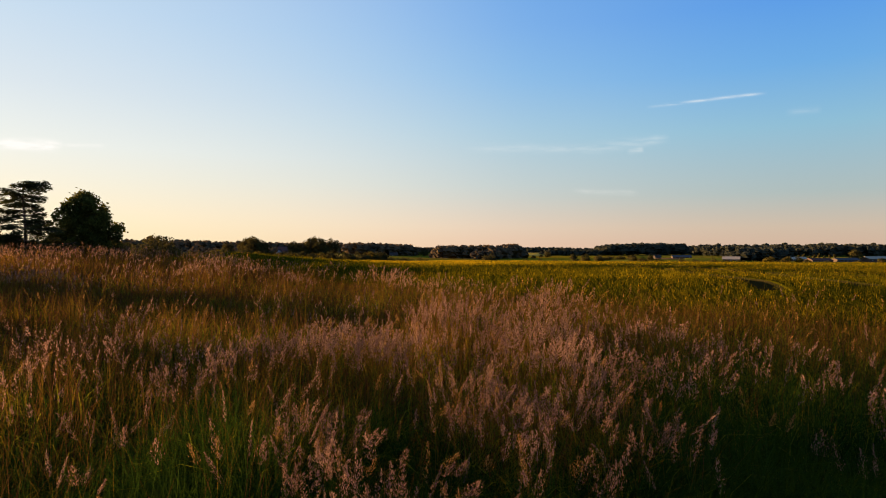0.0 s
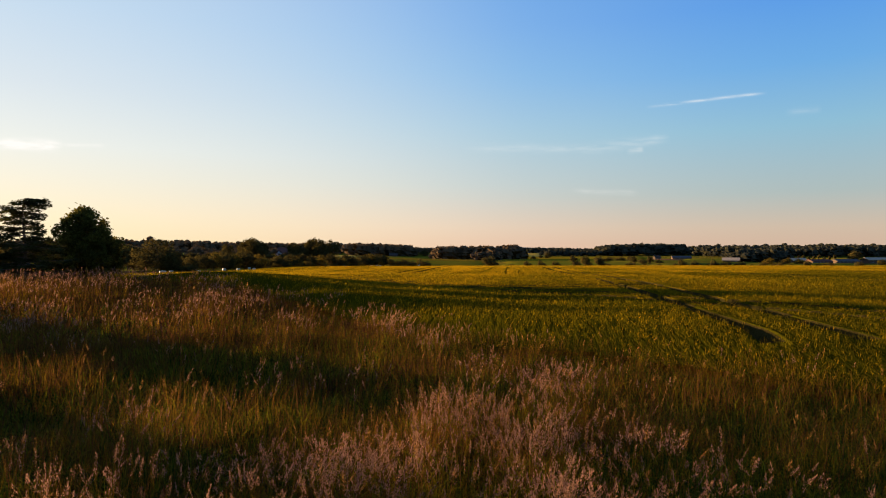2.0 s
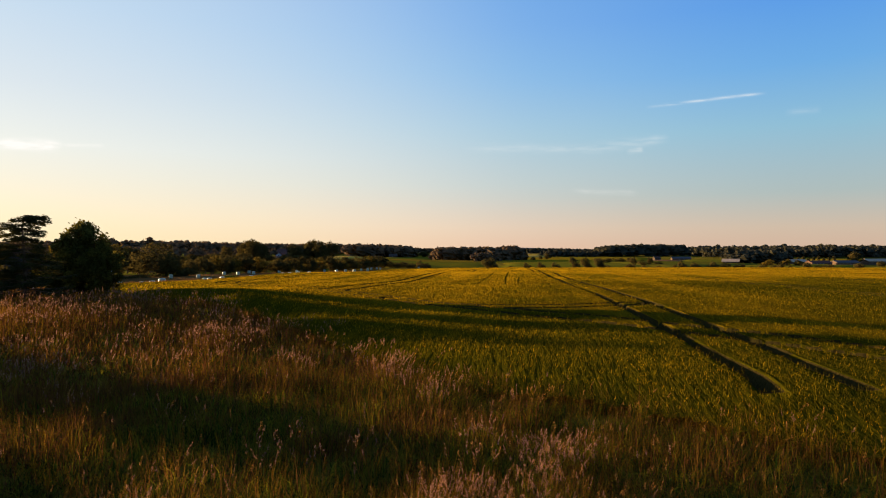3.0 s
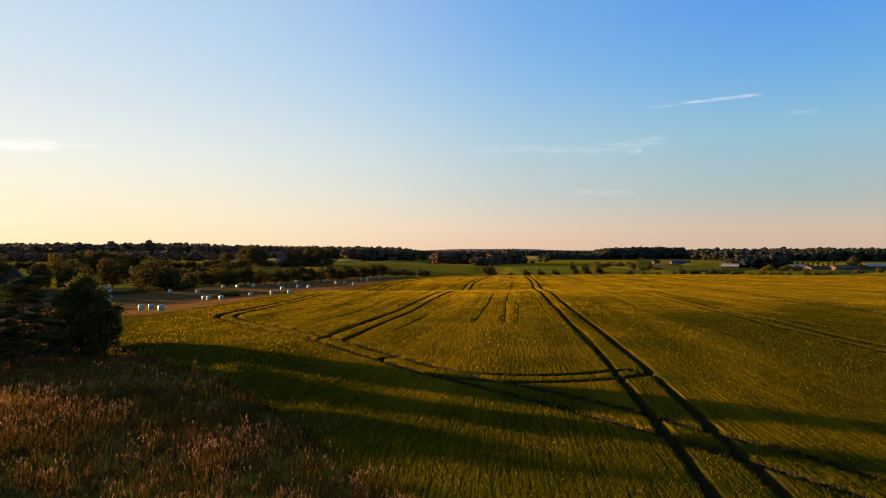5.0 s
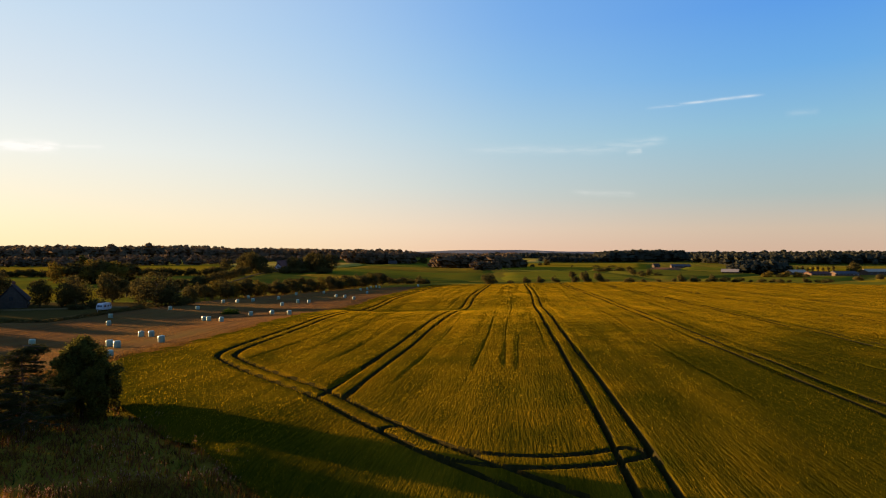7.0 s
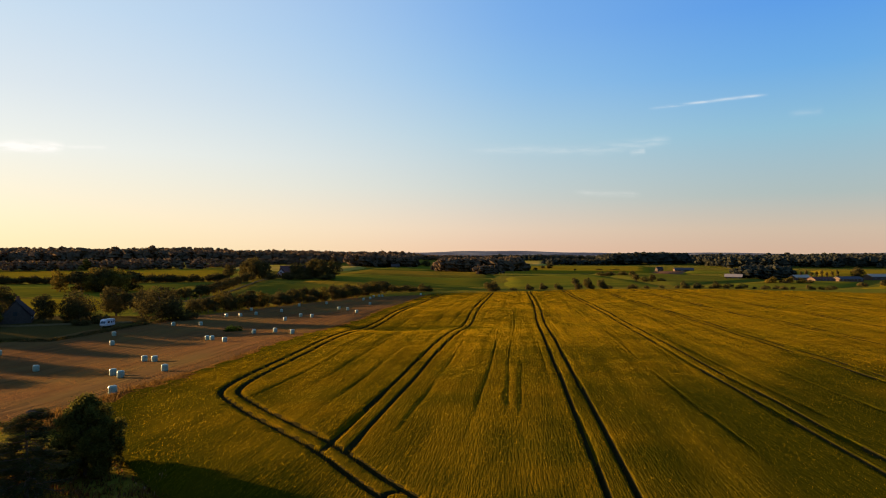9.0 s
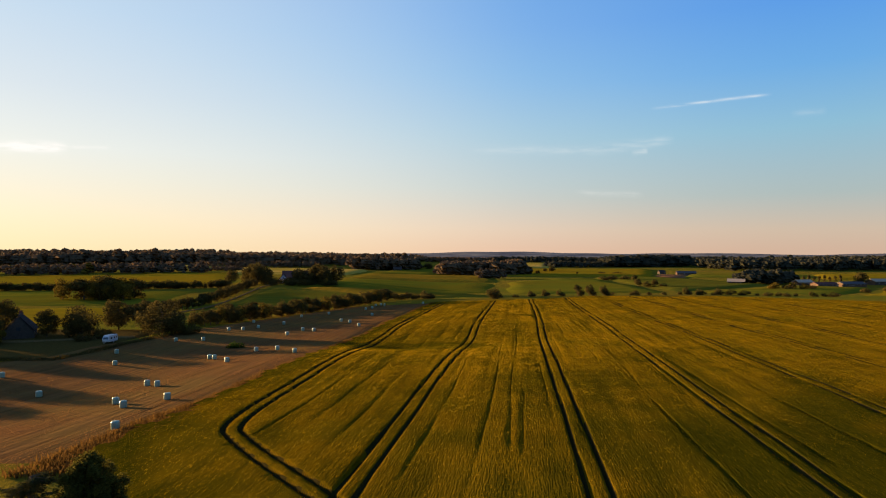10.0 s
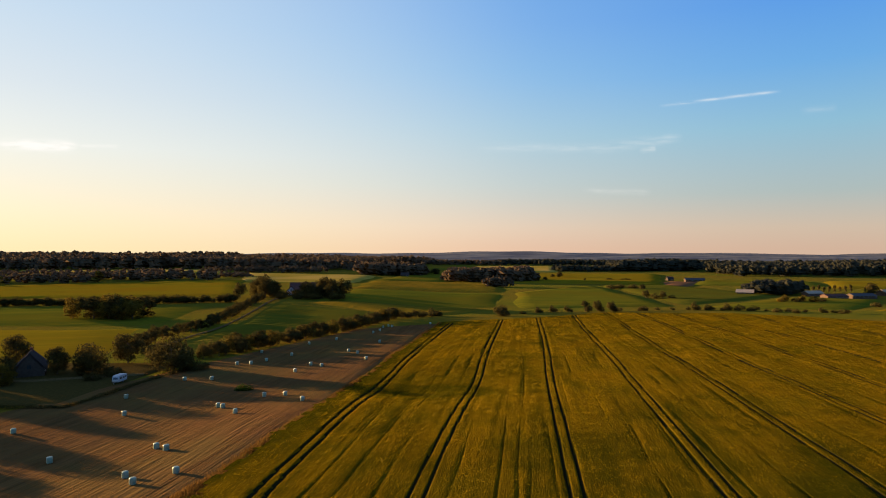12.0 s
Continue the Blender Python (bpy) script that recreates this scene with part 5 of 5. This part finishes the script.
BALES_NEAR = [(-84, 119), (-66, 102), (-48.3, 92), (-45.4, 88.5), (-41, 92.5), (-51.3, 108), (-48.8, 106.3), (-70, 133), (-78, 149), (-73, 170), (-66, 171), (-51, 138.5), (-46, 132), (-39.2, 74.6),
              (-52.4, 139.5), (-45, 149), (-40, 149), (-34, 141), (-46, 182), (-40, 190)]
BALES_FAR = [(-44, 193), (-67, 194), (-63, 195), (-60, 201), (-67, 219), (-55, 213), (-56, 243), (-48, 257), (-37, 221), (-33, 215), (-28, 201), (-29, 245), (-36, 280), (-34, 288), (-34, 302),
             (-32, 307), (-30, 304), (-12, 317)]
first = bale()
for i, (x, y) in enumerate(BALES_NEAR + BALES_FAR):
    m = pose(x, y, float(ground_z(x, y)) + 0.05 + 0.0006 * math.hypot(x, y), pick.uniform(-2, 2), pick.uniform(-2, 2), 47 * i) @ Matrix.Diagonal((0.80, 0.80, 0.84, 1))
    if i:
        copy_thing(first, m).matrix_basis = m
    else:
        first.matrix_basis = m
put(broadleaf("weed_clump", 0.9, 5.5, 900, 0.3, 41, M_G_GREEN, 9, 0.0, "low dark weed clump standing in the stubble", "bush"), -52.7, 158, (1.0, 0.6, 1.0))

# ---- caravan ----


def caravan(x, y, turn):
    root = thing("caravan", x, y, float(ground_z(x, y)) + 0.15, turn, "white touring caravan parked on the lawn", "caravan")
    bm = bmesh.new()
    side = [(-2.6, 0.45), (2.5, 0.45), (2.62, 0.8), (2.55, 2.2), (2.3, 2.55), (-1.9, 2.6), (-2.35, 2.3), (-2.75, 1.3), (-2.78, 0.75)]
    f0 = [bm.verts.new((px, -1.1, pz)) for px, pz in side]
    f1 = [bm.verts.new((px, 1.1, pz)) for px, pz in side]
    bm.faces.new(f0)
    bm.faces.new(f1[::-1])
    for k in range(len(side)):
        j = (k + 1) % len(side)
        bm.faces.new([f0[k], f1[k], f1[j], f0[j]])
    bmesh.ops.recalc_face_normals(bm, faces=bm.faces)
    bmesh.ops.bevel(bm, geom=list(bm.edges), offset=0.09, segments=3, affect="EDGES")
    body = part("body", bm, M_WHITE, root)
    for x0, x1 in ((-1.7, -0.7), (0.2, 0.9), (1.5, 2.1)):
        for s in (-1, 1):
            w = part("window", boxed(x0, x1, s * 1.1 - 0.02, s * 1.1 + 0.02, 1.35, 1.95, 0.015), M_GLASS, body, "dark tinted side window")
            part("window_frame", boxed(x0 - 0.05, x1 + 0.05, s * 1.1 - 0.012, s * 1.1 + 0.012, 1.30, 2.0, 0.01), M_STEEL, w)
    wm = boxed(-0.03, 0.03, -0.85, 0.85, -0.4, 0.4, 0.02)
    bmesh.ops.transform(wm, matrix=pose(-2.57, 0, 1.72, 0, 25, 0), verts=wm.verts)
    part("front_window", wm, M_GLASS, body, "dark tinted front window")
    part("door", boxed(-0.45, 0.08, -1.13, -1.09, 0.6, 2.15, 0.015), M_WHITE, body)
    part("roof_hatch", boxed(-0.4, 0.3, -0.35, 0.35, 2.58, 2.66, 0.03), M_WHITE, body)
    for s in (-1, 1):
        wh = bmesh.new()
        bmesh.ops.create_cone(wh, cap_ends=True, segments=20, radius1=0.32, radius2=0.32, depth=0.18, matrix=pose(0.15, s * 0.98, 0.32, 90, 0, 0))
        tyre = part("wheel", wh, M_RUBBER, root, "black tyre")
        rim = bmesh.new()
        bmesh.ops.create_cone(rim, cap_ends=True, segments=16, radius1=0.19, radius2=0.17, depth=0.2, matrix=pose(0.15, s * 0.985, 0.32, 90, 0, 0))
        part("rim", rim, M_STEEL, tyre)
    bar = bmesh.new()
    box(bar, -3.9, -2.6, -0.06, 0.06, 0.42, 0.52)
    part("drawbar", bar, M_STEEL, root)
    part("jockey_wheel", boxed(-3.7, -3.6, -0.05, 0.05, 0.0, 0.6, 0.01), M_STEEL, root)
    return root


caravan(-89.4, 167.5, 88).scale = (0.8, 0.8, 0.8)

# ---- buildings ----


def building(name, x, y, turn, length, width, wall_h, ridge_h, wall_mat, roof_mat, label, windows=3, chimney=False, hip=0.0, eaves=0.35, big_door=False):
    """A gabled house or barn, its ridge along its own x axis."""
    root = thing(name, x, y, float(ground_z(x, y)) + 0.3, turn, label, "building")
    hl, hw, t = length / 2, width / 2, 0.3
    bm = bmesh.new()
    box(bm, -hl, hl, -hw, -hw + t, -1.5, wall_h)
    box(bm, -hl, hl, hw - t, hw, -1.5, wall_h)
    for s in (-1, 1):
        xs = sorted((s * hl, s * (hl - t)))
        pts = [(-hw + t, -1.5), (hw - t, -1.5), (hw - t, wall_h), (0, ridge_h - 0.15), (-hw + t, wall_h)]
        a = [bm.verts.new((xs[0], p, q)) for p, q in pts]
        b = [bm.verts.new((xs[1], p, q)) for p, q in pts]
        bm.faces.new(a[::-1])
        bm.faces.new(b)
        for k in range(5):
            j = (k + 1) % 5
            bm.faces.new([a[k], a[j], b[j], b[k]])
    bmesh.ops.recalc_face_normals(bm, faces=bm.faces)
    walls = part("wall", bm, wall_mat, root)
    for s in (-1, 1):
        bm = bmesh.new()
        drop = (ridge_h - wall_h) / hw * eaves
        lo, hi = (s * (hw + eaves), wall_h - drop), (0, ridge_h)
        ends = (-hl - eaves, hl + eaves)
        tops = (-hl - eaves + hip, hl + eaves - hip)
        v = [bm.verts.new(p) for p in ((ends[0], *lo), (ends[1], *lo), (tops[1], *hi), (tops[0], *hi))]
        u = [bm.verts.new((p.co.x, p.co.y, p.co.z + 0.28)) for p in v]
        bm.faces.new(v)
        bm.faces.new(u[::-1])
        for k in range(4):
            j = (k + 1) % 4
            bm.faces.new([v[k], u[k], u[j], v[j]])
        bmesh.ops.recalc_face_normals(bm, faces=bm.faces)
        part("roof", bm, roof_mat, root)
    part("ridge_cap", boxed(-hl - eaves + hip, hl + eaves - hip, -0.25, 0.25, ridge_h + 0.12, ridge_h + 0.4, 0.05), roof_mat, root)
    for s in (-1, 1):
        for k in range(windows):
            cx = -hl + length * (k + 0.5) / windows
            w = part("window", boxed(cx - 0.5, cx + 0.5, s * hw - 0.03, s * hw + 0.03, 0.9, min(2.1, wall_h - 0.2)), M_GLASS, walls, "small dark window")
            fr = bmesh.new()
            box(fr, cx - 0.58, cx - 0.5, s * hw - 0.05, s * hw + 0.05, 0.82, min(2.18, wall_h - 0.12))
            box(fr, cx + 0.5, cx + 0.58, s * hw - 0.05, s * hw + 0.05, 0.82, min(2.18, wall_h - 0.12))
            box(fr, cx - 0.03, cx + 0.03, s * hw - 0.05, s * hw + 0.05, 0.9, min(2.1, wall_h - 0.2))
            part("window_frame", fr, M_WHITE, w)
    for s in (-1, 1):
        if big_door:
            part("door", boxed(s * hl - 0.06, s * hl + 0.06, -1.8, 1.8, 0, min(3.2, wall_h)), M_WOOD, walls, "wide boarded barn door")
        else:
            part("gable_window", boxed(s * hl - 0.04, s * hl + 0.04, -0.5, 0.5, wall_h + 0.1, wall_h + 1.2), M_GLASS, walls, "small dark gable window")
    if not big_door:
        part("door", boxed(-0.5, 0.5, -hw - 0.05, -hw + 0.02, 0, 2.05), M_WOOD, walls, "plain boarded door")
    if chimney:
        part("chimney", boxed(0.8, 1.5, -0.35, 0.35, ridge_h - 0.6, ridge_h + 1.1, 0.03), M_BRICK, root)
    return root


building("cottage", -121.5, 179.5, 120, 13, 7.4, 2.0, 6.0, M_RENDER, M_THATCH, "low limewashed cottage with a steep dark thatched roof", 4, True, hip=2.6)
building("farmhouse", -124, 520, 8, 22, 9, 3.5, 8.5, M_BRICK, M_TILE, "red brick hill farmhouse with a dull red roof", 5, True)
building("farm_wing", -131, 508, 96, 8, 6.4, 2.8, 6.2, M_WHITE, M_TILE, "white gabled wing of the hill farm", 3)
building("barn", 263, 577, -28, 13, 9, 2.4, 4.4, M_WOOD, M_TIN, "open-sided barn with a pale low roof", 3, eaves=1.0, big_door=True)
building("barn", 316, 564, 10, 15, 9, 2.2, 4.2, M_WOOD, M_TIN, "dark farm shed with a pale roof", 4, big_door=True)
building("barn", 316, 532, 6, 18, 10, 1.9, 3.5, M_WOOD, M_TILE, "long low farm shed with a dull red roof", 6, big_door=True)
building("barn", 342, 538, 4, 20, 11, 2.0, 3.7, M_WOOD, M_SLATE, "long farm shed roofed in slate blue sheets", 6, big_door=True)
building("barn", 394, 574, 8, 26, 12, 2.8, 4.8, M_WOOD, M_TIN, "large farm shed with a bright pale roof", 4, big_door=True)
building("farmhouse", 293, 866, 15, 9, 6, 2.6, 5.0, M_RENDER, M_THATCH, "pale farmhouse far out in the pastures", 3, True)
building("barn", 312, 828, -6, 24, 9, 2.6, 4.6, M_WOOD, M_SLATE, "dark farm shed far out in the pastures", 4, big_door=True)
building("farmhouse", -73, 932, 12, 12, 7, 3.0, 6.0, M_RENDER, M_THATCH, "white house beside a distant spinney", 4, True)
